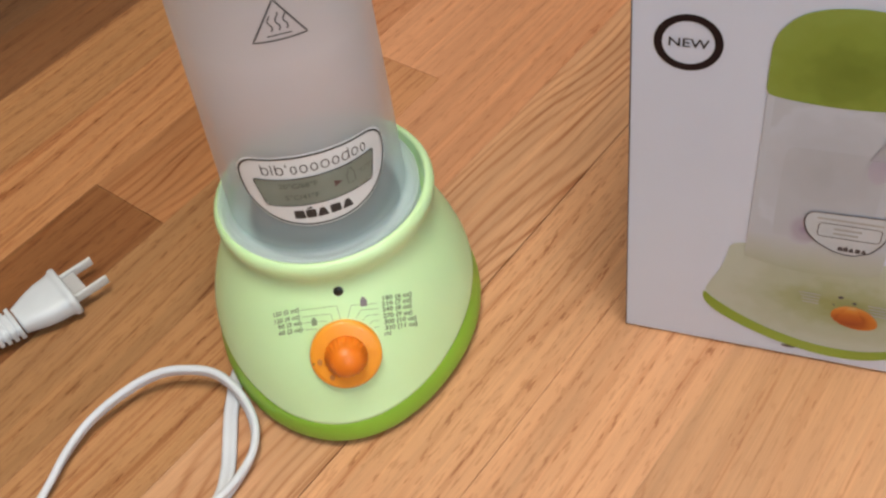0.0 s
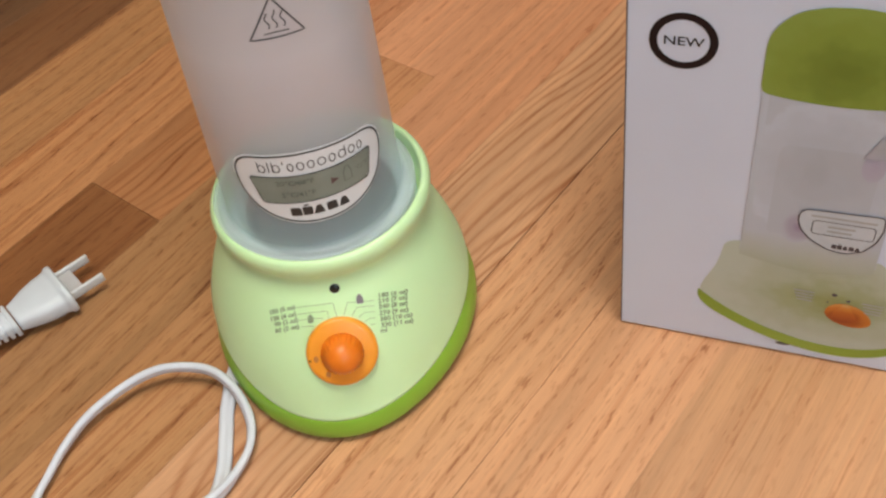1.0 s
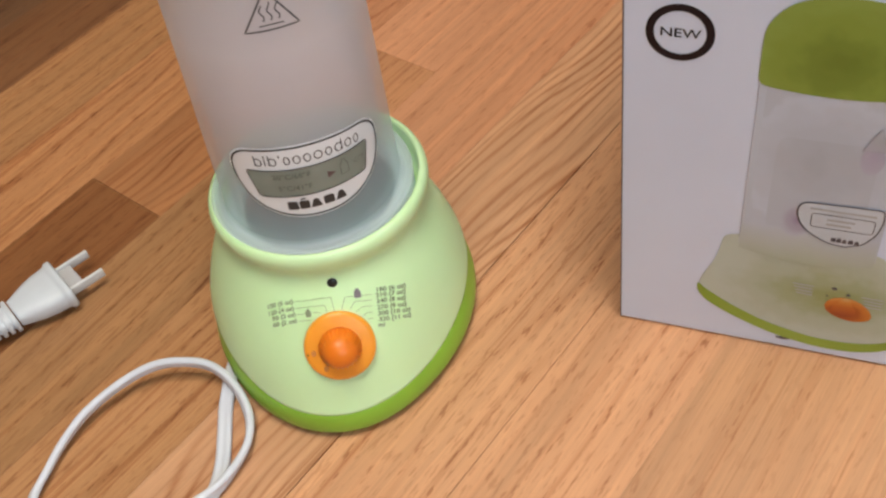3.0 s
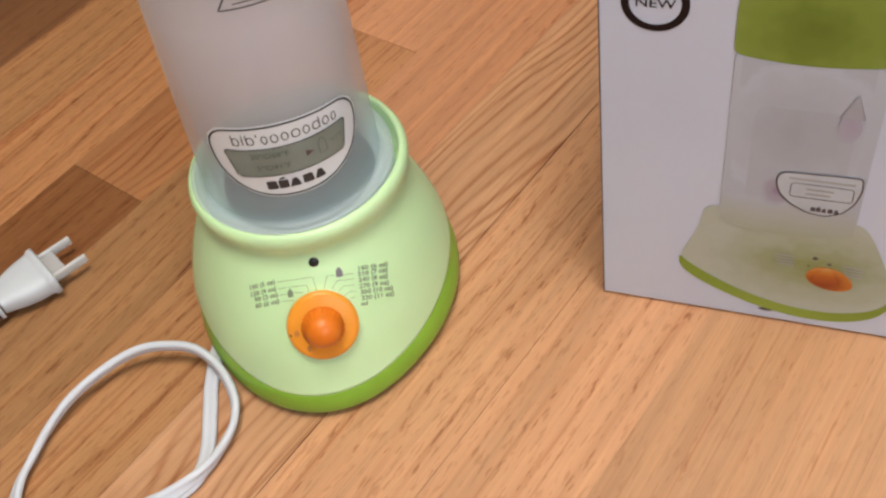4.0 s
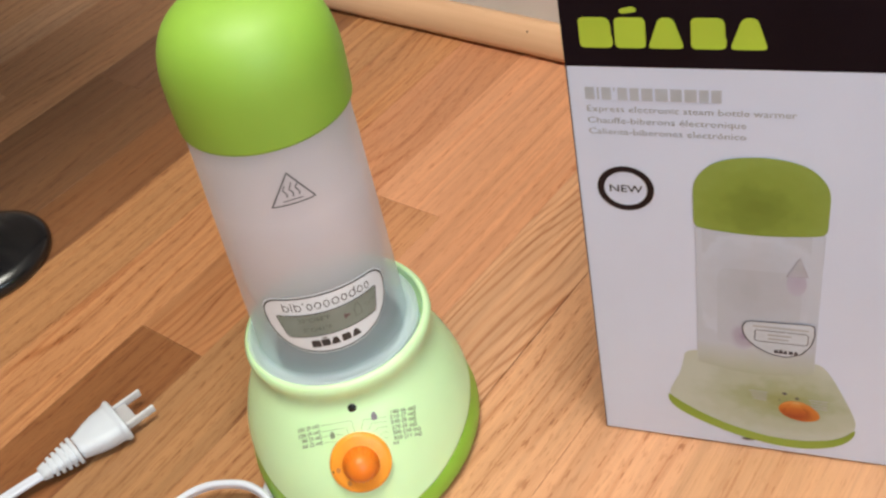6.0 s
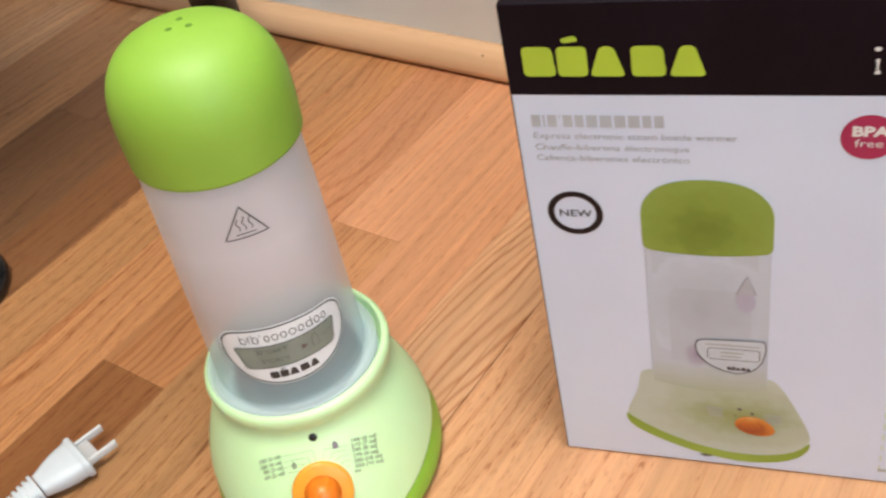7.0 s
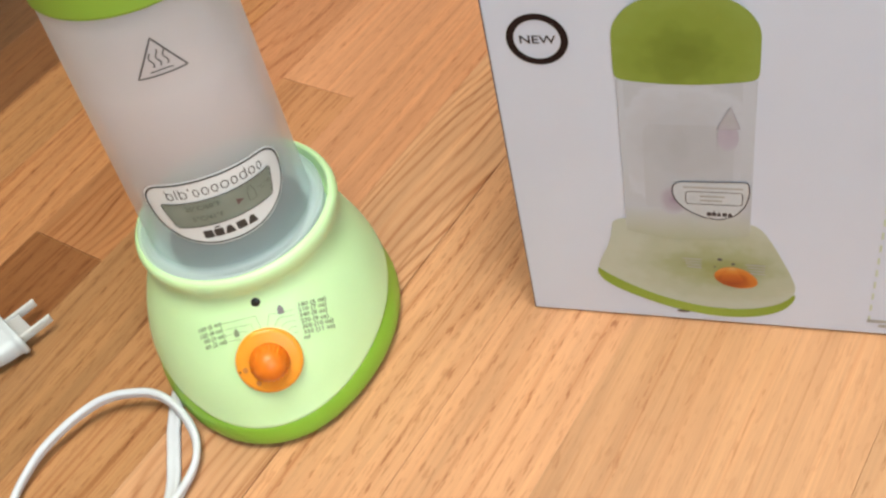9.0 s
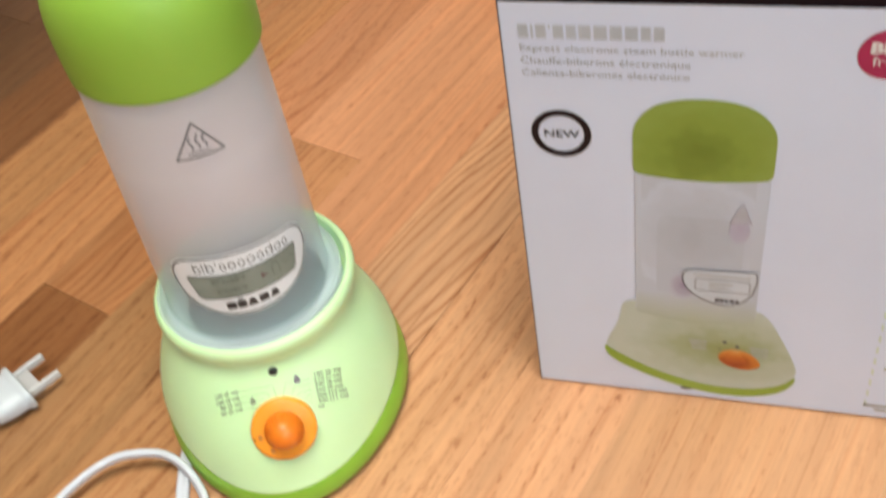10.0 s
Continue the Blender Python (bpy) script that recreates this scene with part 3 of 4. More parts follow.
# ring with NEW
ring = bmesh.new()
NEWC = (0.0196, 0.1625)
stroke([ellipse(NEWC[0], NEWC[1], 0.0102, 0.0102, 64)], 0.0028, L1, True, ring)
part("ring_mark", ring, RING_INK, carton, "", False)
part("new_lettering", lettering("NEW", 0.0036, L1, (NEWC[0], NEWC[1] - 0.0002), bold=0.00004, stretch=1.16), RING_INK, carton, "", False)
# crimson badge
part("badge", polygon(ellipse(0.1297, 0.2036, 0.0097, 0.0097, 64), L1), CRIMSON, carton, "crimson round badge", False)
part("badge_lettering", lettering("BPA", 0.0041, L2, (0.1298, 0.2060), bold=0.00028, stretch=1.2), WHITE_INK, carton, "", False)
part("badge_lettering", lettering("free", 0.0036, L2, (0.1298, 0.2008), stretch=1.2), WHITE_INK, carton, "", False)
# dashed line and the small pictograms beside it
for k in range(27):
    z = 0.214 - k * 0.0077
    x = 0.1450 + 0.0042 * (1 - (z / 0.214) ** 1.3)
    part("dash", polygon([(x, z), (x + 0.0009, z), (x + 0.0011, z - 0.0040), (x + 0.0002, z - 0.0040)], L1), DASH_GREEN, carton, "", False)
for z, marks in ((0.114, ((0.163, 0.004, 0.0042),)), (0.083, ((0.166, 0.004, 0.0042),)), (0.0465, ((0.1595, 0.0030, 0.0030), (0.1675, 0.0042, 0.0036))), (0.0200, ((0.1615, 0.0028, 0.0028), (0.1680, 0.0012, 0.0032), (0.1740, 0.0030, 0.0030)))):
    for x, a, b in marks:
        part("pictogram", stroke([ellipse(x + 0.002, z, a, b, 20)], 0.0008, L1, True), P_LINE, carton, "", False)
for x0, z, w in ((0.1515, 0.1045, 0.040), (0.1545, 0.0995, 0.030), (0.1545, 0.0700, 0.036), (0.1540, 0.0670, 0.030), (0.1535, 0.0368, 0.038), (0.1560, 0.0335, 0.030), (0.1490, 0.0092, 0.044), (0.1540, 0.0062, 0.036)):
    part("small_print", polygon([(x0, z), (x0 + w, z), (x0 + w, z + 0.0020), (x0, z + 0.0020)], L1), ICON_GREY, carton, "", False)
# the printed picture
tube_l, tube_r, tube_b, cap_b, cap_t = 0.0472, 0.0980, 0.064, 0.1445, 0.1822
base = [(0.0415, 0.0678), (0.0520, 0.0690), (0.0985, 0.0690), (0.1040, 0.0640), (0.1118, 0.0470), (0.1178, 0.0320), (0.1182, 0.0255), (0.1150, 0.0190), (0.1080, 0.0140), (0.0960, 0.0103), (0.0800, 0.0105), (0.0620, 0.0155), (0.0470, 0.0232), (0.0350, 0.0317), (0.0332, 0.0355), (0.0352, 0.0420), (0.0392, 0.0520), (0.0405, 0.0600)]
rim = [(0.0328, 0.0358), (0.0350, 0.0325), (0.0470, 0.0240), (0.0620, 0.0165), (0.0800, 0.0116), (0.0960, 0.0114), (0.1080, 0.0148), (0.1150, 0.0198), (0.1184, 0.0262), (0.1182, 0.0195), (0.1125, 0.0112), (0.1000, 0.0060), (0.0850, 0.0052), (0.0660, 0.0090), (0.0500, 0.0158), (0.0375, 0.0232), (0.0327, 0.0296)]
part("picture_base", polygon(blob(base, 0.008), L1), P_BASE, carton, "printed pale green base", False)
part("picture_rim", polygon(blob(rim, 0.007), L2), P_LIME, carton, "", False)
part("picture_foot", polygon(ellipse(0.0705, 0.0072, 0.0030, 0.0010, 16), L1), P_LINE, carton, "", False)
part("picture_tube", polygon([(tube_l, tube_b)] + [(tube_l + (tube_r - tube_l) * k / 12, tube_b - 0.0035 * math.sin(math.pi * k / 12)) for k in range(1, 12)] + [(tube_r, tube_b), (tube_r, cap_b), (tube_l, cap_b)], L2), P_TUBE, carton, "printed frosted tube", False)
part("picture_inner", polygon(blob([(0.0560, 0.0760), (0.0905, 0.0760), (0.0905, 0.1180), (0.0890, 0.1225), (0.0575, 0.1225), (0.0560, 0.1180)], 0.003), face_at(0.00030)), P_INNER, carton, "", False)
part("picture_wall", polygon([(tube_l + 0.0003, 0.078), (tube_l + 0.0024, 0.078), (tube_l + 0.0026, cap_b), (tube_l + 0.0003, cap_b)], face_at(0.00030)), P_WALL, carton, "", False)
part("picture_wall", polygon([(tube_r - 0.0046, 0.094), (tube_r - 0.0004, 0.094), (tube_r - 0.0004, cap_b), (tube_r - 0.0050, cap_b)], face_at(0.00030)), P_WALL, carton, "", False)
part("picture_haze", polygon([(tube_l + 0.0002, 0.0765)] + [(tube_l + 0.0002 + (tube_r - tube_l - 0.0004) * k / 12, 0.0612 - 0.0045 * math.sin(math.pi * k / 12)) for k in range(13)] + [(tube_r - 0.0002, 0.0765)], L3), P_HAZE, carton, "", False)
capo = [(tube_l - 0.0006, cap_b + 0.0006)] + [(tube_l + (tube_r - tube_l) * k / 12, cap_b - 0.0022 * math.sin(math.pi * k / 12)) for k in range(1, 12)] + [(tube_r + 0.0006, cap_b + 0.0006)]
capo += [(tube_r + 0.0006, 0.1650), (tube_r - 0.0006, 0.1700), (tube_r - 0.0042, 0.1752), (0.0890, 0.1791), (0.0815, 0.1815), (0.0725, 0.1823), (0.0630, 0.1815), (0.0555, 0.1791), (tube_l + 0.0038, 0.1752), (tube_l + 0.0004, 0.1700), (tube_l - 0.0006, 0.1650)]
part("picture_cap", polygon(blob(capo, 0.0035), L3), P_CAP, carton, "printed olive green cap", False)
lab = [(0.0690, 0.0922), (0.0966, 0.0932), (0.0972, 0.0866), (0.0957, 0.0796), (0.0922, 0.0738), (0.0860, 0.0708), (0.0790, 0.0720), (0.0725, 0.0760), (0.0684, 0.0808), (0.0668, 0.0858), (0.0670, 0.0898)]
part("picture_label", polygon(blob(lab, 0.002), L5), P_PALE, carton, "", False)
bm = stroke([refine(blob(lab, 0.002), 0.002)], 0.00055, L6, True)
stroke([round_rect(0.0722, 0.0945, 0.0798, 0.0870, 0.0014)], 0.00035, L6, True, bm)
part("picture_label_line", bm, P_LINE, carton, "", False)
bm = bmesh.new()
for z, a, b in ((0.0893, 0.0712, 0.0945), (0.0844, 0.0778, 0.0876), (0.0820, 0.0778, 0.0866)):
    stroke([[(a, z), (b, z)]], 0.0009, L6, bm=bm)
part("picture_small_print", bm, ICON_GREY, carton, "", False)
mark(L6, 0.0806, 0.0730, 0.0022, 0.0105, P_LINE, carton, name="picture_logo_shape")
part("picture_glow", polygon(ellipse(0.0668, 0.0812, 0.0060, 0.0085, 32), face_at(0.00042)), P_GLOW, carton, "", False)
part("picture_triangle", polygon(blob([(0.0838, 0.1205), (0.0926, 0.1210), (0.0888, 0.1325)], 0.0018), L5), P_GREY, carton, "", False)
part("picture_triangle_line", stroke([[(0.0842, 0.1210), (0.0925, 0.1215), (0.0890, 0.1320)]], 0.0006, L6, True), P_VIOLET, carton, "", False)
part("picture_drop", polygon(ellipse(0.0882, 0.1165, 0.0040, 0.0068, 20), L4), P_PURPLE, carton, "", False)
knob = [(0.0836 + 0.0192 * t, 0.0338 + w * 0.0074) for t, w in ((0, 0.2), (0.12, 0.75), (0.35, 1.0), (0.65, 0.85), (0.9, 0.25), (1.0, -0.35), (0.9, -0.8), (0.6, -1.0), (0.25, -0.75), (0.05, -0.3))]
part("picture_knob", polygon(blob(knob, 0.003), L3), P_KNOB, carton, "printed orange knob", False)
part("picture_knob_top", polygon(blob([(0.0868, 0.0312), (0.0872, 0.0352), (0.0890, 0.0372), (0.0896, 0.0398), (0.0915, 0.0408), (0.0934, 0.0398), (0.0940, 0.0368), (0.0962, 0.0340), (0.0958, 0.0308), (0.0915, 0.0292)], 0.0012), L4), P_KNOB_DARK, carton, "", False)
for x, z, r in ((0.0862, 0.0455, 0.0009), (0.0918, 0.0430, 0.0007), (0.0842, 0.0405, 0.0004)):
    part("picture_dot", polygon(ellipse(x, z, r * 1.2, r, 12), L4), P_LINE, carton, "", False)
for x, z in ((0.0745, 0.0420), (0.1010, 0.0400)):
    bm = bmesh.new()
    for k in range(4):
        stroke([[(x - 0.004 + 0.0006 * k, z + 0.003 - 0.0018 * k), (x + 0.004, z + 0.0028 - 0.0018 * k)]], 0.0005, L4, bm=bm)
    part("picture_small_print", bm, P_GREY, carton, "", False)

# ---- the bottle warmer ----
AX = (-0.1260, -0.0208)
FRONT = -68.8
warmer = thing("bottle_warmer", "pale green electric bottle warmer with frosted tube and lime cap", "bottle warmer", (AX[0], AX[1], 0), FRONT + 90)
# local axes: -y is the front with the knob, x to its right
# heights with half width, front reach and back reach
SHAPE = [
    (0.0000, 0.0555, 0.0690, 0.0545), (0.0012, 0.0588, 0.0728, 0.0570), (0.0040, 0.0610, 0.0755, 0.0588), (0.0090, 0.0618, 0.0764, 0.0595),
    (0.0155, 0.0614, 0.0758, 0.0592), (0.0200, 0.0604, 0.0738, 0.0587), (0.0300, 0.0592, 0.0702, 0.0577), (0.0400, 0.0568, 0.0653, 0.0556),
    (0.0480, 0.0541, 0.0604, 0.0532), (0.0550, 0.0512, 0.0560, 0.0506), (0.0620, 0.0480, 0.0509, 0.0478), (0.0680, 0.0455, 0.0465, 0.0455),
    (0.0715, 0.0450, 0.0450, 0.0449), (0.0740, 0.0449, 0.0447, 0.0447), (0.0760, 0.0459, 0.0457, 0.0457), (0.0785, 0.0469, 0.0467, 0.0467),
    (0.0815, 0.0472, 0.0470, 0.0470), (0.0838, 0.0464, 0.0462, 0.0462), (0.0850, 0.0450, 0.0448, 0.0448), (0.0850, 0.0440, 0.0438, 0.0438),
]
LINE = smooth_line([(r[0], r[1], r[2]) for r in SHAPE], 4)
BACK = smooth_line([(r[0], r[3], 0) for r in SHAPE], 4)


def off_axis(z):
    """The foot stands a little to one side of the collar."""
    return -0.0010 * min(1.0, max(0.0, (0.072 - z) / 0.035)) + 0.0008 * min(1.0, max(0.0, (z - 0.066) / 0.010))


def narrow(z, t):
    """How much the plan draws in between the front and the flanks: an egg at the foot, round at the collar."""
    if abs(math.cos(t)) < 1e-6 or math.cos(t) < 0:
        return 1.0
    return 1.0 - (0.036 if t % (2 * math.pi) < math.pi else 0.016) * min(1.0, max(0.0, (0.066 - z) / 0.030)) * math.sin(2 * t) ** 2


def skin(z, t, grow=0.0):
    """A point of the body's outside: the height and the angle from the front."""
    a, f, b = (float(np.interp(z, HEIGHTS, w)) for w in (SIDES, FRONTS, BACKS))
    c, s, k = math.cos(t), math.sin(t), narrow(z, t)
    return (off_axis(z) + (a * k + grow) * s, -((f if c > 0 else b) * k + grow) * c, z)


HEIGHTS, SIDES, FRONTS = [p.x for p in LINE], [p.y for p in LINE], [p.z for p in LINE]
BACKS = [q.y for q in BACK]
RIM_Z = 0.0849


def seam(t):
    """The lime skirt is low at the front and climbs round the flanks to the back."""
    return 0.0166 + 0.0150 * (1 - math.cos(t - 0.20)) ** 1.45


ROUND = [2 * math.pi * i / 120 for i in range(120)]
low = [[skin(0.0, t) for t in ROUND]]
for u in (0.03, 0.07, 0.14, 0.25, 0.4, 0.55, 0.7, 0.82, 0.91, 0.97):
    low.append([skin(seam(t) * u, t, -0.0006 * u * u) for t in ROUND])
low.append([skin(seam(t) + 0.0002, t, -0.0010) for t in ROUND])
low.append([skin(seam(t) + 0.0006, t, -0.0022) for t in ROUND])
part("skirt", rings_mesh(low), LIME, warmer, "darker lime skirt, low in front and high behind")
up = [[skin(seam(t) - 0.0002, t, -0.0024) for t in ROUND], [skin(seam(t) - 0.0004, t, -0.0008) for t in ROUND]]
for v, inset in ((0.0, 0.0003), (0.012, -0.0001), (0.028, -0.0002), (0.05, -0.0001), (0.09, 0.0), (0.14, 0.0), (0.2, 0.0), (0.28, 0.0), (0.36, 0.0), (0.44, 0.0), (0.52, 0.0), (0.6, 0.0), (0.68, 0.0), (0.75, 0.0)):
    up.append([skin(seam(t) + (0.0700 - seam(t)) * v / 0.75, t, -inset) for t in ROUND])
for z in (0.0715, 0.0728, 0.0740, 0.0750, 0.0760, 0.0772, 0.0785, 0.0800, 0.0815, 0.0828, 0.0838, 0.0844, RIM_Z):
    up.append([skin(z, t) for t in ROUND])
up += [[(off_axis(z) + r * math.sin(t), -r * math.cos(t), z) for t in ROUND] for z, r in ((0.0850, 0.0441), (0.0846, 0.0436), (0.0835, 0.0433), (0.0800, 0.0430), (0.0700, 0.0422))]
part("base_shell", rings_mesh(up, True, True), PALE, warmer, "pale green moulded base")

# the panel: arc length along the front line, from the knob
KNOB_Z, KNOB_S = 0.0470, 0.0036
dense = [p for p in LINE if 0.0160 < p.x < 0.0745]
arc = [0.0]
for p, q in zip(dense, dense[1:]):
    arc.append(arc[-1] + math.hypot(q.x - p.x, q.z - p.z))
zs = [p.x for p in dense]
knob_arc = float(np.interp(KNOB_Z, zs, arc))


def front_at(z, x):
    """The point of the front at this height and this far to the side."""
    a = float(np.interp(z, HEIGHTS, SIDES))
    t = 0.0
    for _ in range(6):
        t = math.asin(max(-0.98, min(0.98, (x - off_axis(z)) / (a * narrow(z, t)))))
    return Vector(skin(z, t))


def panel(lift):
    def place(u, v):
        v = v - 11.0 * u * u - 0.05 * u
        u = u + 0.0012 * min(1.0, v / 0.012)
        z = float(np.interp(knob_arc + v, arc, zs))
        p, q, r = front_at(z, u + KNOB_S), front_at(z + 0.0008, u + KNOB_S), front_at(z, u + KNOB_S + 0.0008)
        n = (r - p).cross(q - p).normalized()
        return p + n * lift
    return place


P1, P2 = panel(0.00025), panel(0.0004)
MM = 0.001
for txt, u, v in (("150 (5 oz)", -21.8, 20.2), ("120 (4 oz)", -21.8, 17.3), ("90 (3 oz)", -21.4, 14.7), ("60 (2 oz)", -21.3, 11.9)):
    part("dial_lettering", lettering(txt, 0.0018, P1, (u * MM + 0.0058, (v + 1.4) * MM), "RIGHT", bold=0.00006, stretch=1.12), INK, warmer, "", False)
for txt, u, v in (("180 (6 oz)", 17.3, 20.4), ("210 (7 oz)", 17.1, 17.7), ("240 (8 oz)", 17.1, 14.9), ("270 (9 oz)", 17.3, 11.8), ("300 (10 oz)", 17.5, 8.9), ("330 (11 oz)", 17.8, 6.0), ("ml", 17.4, 3.3)):
    part("dial_lettering", lettering(txt, 0.0018, P1, (u * MM, (6.0 + (v - 3.3) * 0.87) * MM), "LEFT", bold=0.00006, stretch=1.12), INK, warmer, "", False)
for pts in (
    [(-15.6, 21.2), (-8.0, 20.6), (-0.4, 20.4), (0.3, 14.4)], [(-15.4, 18.3), (-8.0, 17.8), (-3.2, 17.4), (-2.8, 14.3)], [(-15.3, 15.7), (-8.0, 15.2), (-5.3, 14.6)], [(-15.0, 12.9), (-9.4, 12.2)],
    [(15.6, 19.2), (10.0, 19.4), (5.2, 19.7), (3.2, 14.6)], [(15.4, 16.9), (8.8, 17.2), (6.4, 14.2)], [(15.4, 14.4), (11.2, 14.6), (8.9, 12.8)], [(15.5, 11.8), (13.2, 11.9), (11.2, 10.6)], [(15.5, 9.2), (13.4, 9.2)],
):
    part("dial_line", stroke([refine([(a * MM, b * MM) for a, b in pts], 0.0015)], 0.00022, P1), INK_SOFT, warmer, "", False)
for u, v, h, mat in ((-10.4, 15.5, 3.3, INK), (10.2, 20.7, 3.9, INK_VIOLET)):
    w = h * 0.33
    pts = blob([((u - w) * MM, (v - h / 2) * MM), ((u + w) * MM, (v - h / 2) * MM), ((u + w) * MM, (v + h * 0.2) * MM), ((u + w * 0.5) * MM, (v + h * 0.3) * MM), ((u + w * 0.5) * MM, (v + h / 2) * MM), ((u - w * 0.5) * MM, (v + h / 2) * MM), ((u - w * 0.5) * MM, (v + h * 0.3) * MM), ((u - w) * MM, (v + h * 0.2) * MM)], 0.0004)
    part("bottle_symbol", polygon(pts, P2), mat, warmer, "", False)
# sensor hole and the knob stand square on the panel
def square_on(u, v, lift=0.0):
    p, q, r = panel(0.0)(u, v), panel(0.0)(u + 0.001, v), panel(0.0)(u, v + 0.001)
    x = (q - p).normalized()
    n = x.cross(r - p).normalized()
    y = n.cross(x)
    m = Matrix((x, y, n)).transposed().to_4x4()
    m.translation = p + n * lift
    return m


ob = part("indicator_light", turned([(0.0, -0.002), (0.0020, -0.002), (0.0021, 0.0002), (0.0018, 0.0005), (0.0, 0.0006)], 32), BLACK_HOLE, warmer, "small dark indicator")
ob.matrix_local = square_on(0.0011, 0.0263)
dial = part("dial", turned([(0.0, -0.004), (0.0144, -0.004), (0.0147, 0.0014), (0.0143, 0.0020), (0.0128, 0.0024), (0.0, 0.0026)], 72), ORANGE, warmer, "orange rotary dial plate")
dial.matrix_local = square_on(0.0016, -0.0002, 0.0004)
n = 72
rows = []
for r, z, wob in ((0.0086, 0.0024, 0.0), (0.0084, 0.0034, 0.0006), (0.0079, 0.0056, 0.0006), (0.0073, 0.0076, 0.0004), (0.0066, 0.0092, 0.0), (0.0053, 0.0108, 0.0), (0.0035, 0.0119, 0.0), (0.0014, 0.0125, 0.0), (0.00001, 0.0126, 0.0)):
    rows.append([((r + wob * math.cos(24 * 2 * math.pi * i / n)) * math.cos(2 * math.pi * i / n), (r + wob * math.cos(24 * 2 * math.pi * i / n)) * math.sin(2 * math.pi * i / n), z) for i in range(n)])
part("grip", rings_mesh(rows), ORANGE_DARK, dial, "domed orange grip with fine ribs")
flat = lambda u, v: Vector((u, v, 0.00275))
part("dial_mark", polygon(ellipse(-0.0109, -0.0012, 0.0010, 0.0014, 16), flat), KNOB_INK, dial, "", False)
part("dial_mark", polygon(ellipse(-0.0068, -0.0085, 0.0010, 0.0013, 16), flat), KNOB_INK, dial, "", False)
part("dial_pointer", polygon(ellipse(-0.0134, -0.0016, 0.0004, 0.0004, 12), flat), BLACK_HOLE, dial, "", False)

# basin under the tube: a shallow dark bowl with a paler step round it
part("heating_basin", turned([(0.0, 0.0700), (0.0405, 0.0700), (0.0415, 0.0710), (0.0412, 0.0738), (0.0385, 0.0746), (0.0335, 0.0748), (0.0318, 0.0744), (0.0300, 0.0722), (0.0, 0.0716)]), STEP, warmer, "grey-green step of the heating basin")
part("bowl", turned([(0.0, 0.0720), (0.0298, 0.0726), (0.0316, 0.0750), (0.0324, 0.0753), (0.0326, 0.0749), (0.0310, 0.0740), (0.0302, 0.0718), (0.0, 0.0712)]), BASIN, warmer, "dark blue-grey heating bowl")

# tube: frosted, a shade wider at the foot, standing a hair askew in the collar
TUBE_TURN, CAP_Z = -55.5, 0.2120


def tube_r(z):
    return 0.0366 - 0.0214 * (z - 0.13)


prof = [(tube_r(0.0782) - 0.0034, 0.0772), (tube_r(0.0782), 0.0765), (0.0410, 0.0766), (0.0424, 0.0774), (0.0429, 0.0800), (0.0430, 0.0838), (0.0424, 0.0845), (0.0406, 0.0838), (tube_r(0.0838) + 0.0008, 0.0838), (tube_r(0.0858), 0.0856)]
prof += [(tube_r(z), z) for z in (0.088, 0.10, 0.12, 0.14, 0.16, 0.18, 0.20, 0.222)]
prof += [(tube_r(z) - 0.0040, z) for z in (0.2222, 0.20, 0.18, 0.16, 0.14, 0.12, 0.10, 0.088, 0.0782)]
n = 96
bm = rings_mesh([[(r * math.sin(2 * math.pi * i / n), -r * math.cos(2 * math.pi * i / n), z) for i in range(n)] for r, z in prof], False, False)
tube = part("tube", bm, FROST, warmer, "frosted translucent plastic tube")
to_world = pose(AX[0], AX[1], 0, 0, 0, FRONT + 90)
tilt = pose(AX[0] - 0.0011, AX[1] - 0.0005, 0.08) @ Matrix.Rotation(0.0274, 4, Vector((-0.0151, 0.0229, 0)).normalized()) @ pose(0, 0, -0.08) @ pose(0, 0, 0, 0, 0, TUBE_TURN + 90)
TUBE_M = to_world.inverted() @ tilt
tube.matrix_local = TUBE_M


def wrap(lift):
    def place(u, v):
        r = tube_r(v) + lift
        a = u / tube_r(v)
        return Vector((r * math.sin(a), -r * math.cos(a), v))
    return place


W1, W2, W3 = wrap(0.0003), wrap(0.0005), wrap(0.0007)
LZ0, LZ1, LW = 0.0990, 0.1355, 0.0315


def shield(inset):
    """The label's outline: straight top, round shoulders, a deep round foot."""
    top, w, low = LZ1 - inset, LW - inset, LZ0 + inset
    pts = []
    r = 0.0092 - inset * 0.6
    for k in range(7):
        a = radians(90 - 15 * k)
        pts.append((w - r + r * math.cos(a), top - r + r * math.sin(a)))
    side = top - r
    for k in range(1, 31):
        a = math.pi * k / 31
        c, s = math.cos(a), math.sin(a)
        pts.append((w * math.copysign(abs(c) ** 0.86, c), side - (side - low) * s ** 0.86))
    for k in range(7):
        a = radians(180 - 15 * k)
        pts.append((-w + r + r * math.cos(a), top - r + r * math.sin(a)))
    pts += [(x * w, top) for x in (-0.6, -0.3, 0.0, 0.3, 0.6)]
    # the upper edge is bowed
    pts = [(u, v - (0.0027 * (u / LW) ** 2 + 0.0006 * u / LW) * max(0.0, (v - LZ0) / (LZ1 - LZ0))) for u, v in pts]
    return refine(pts + pts[:1], 0.0012)[:-1]


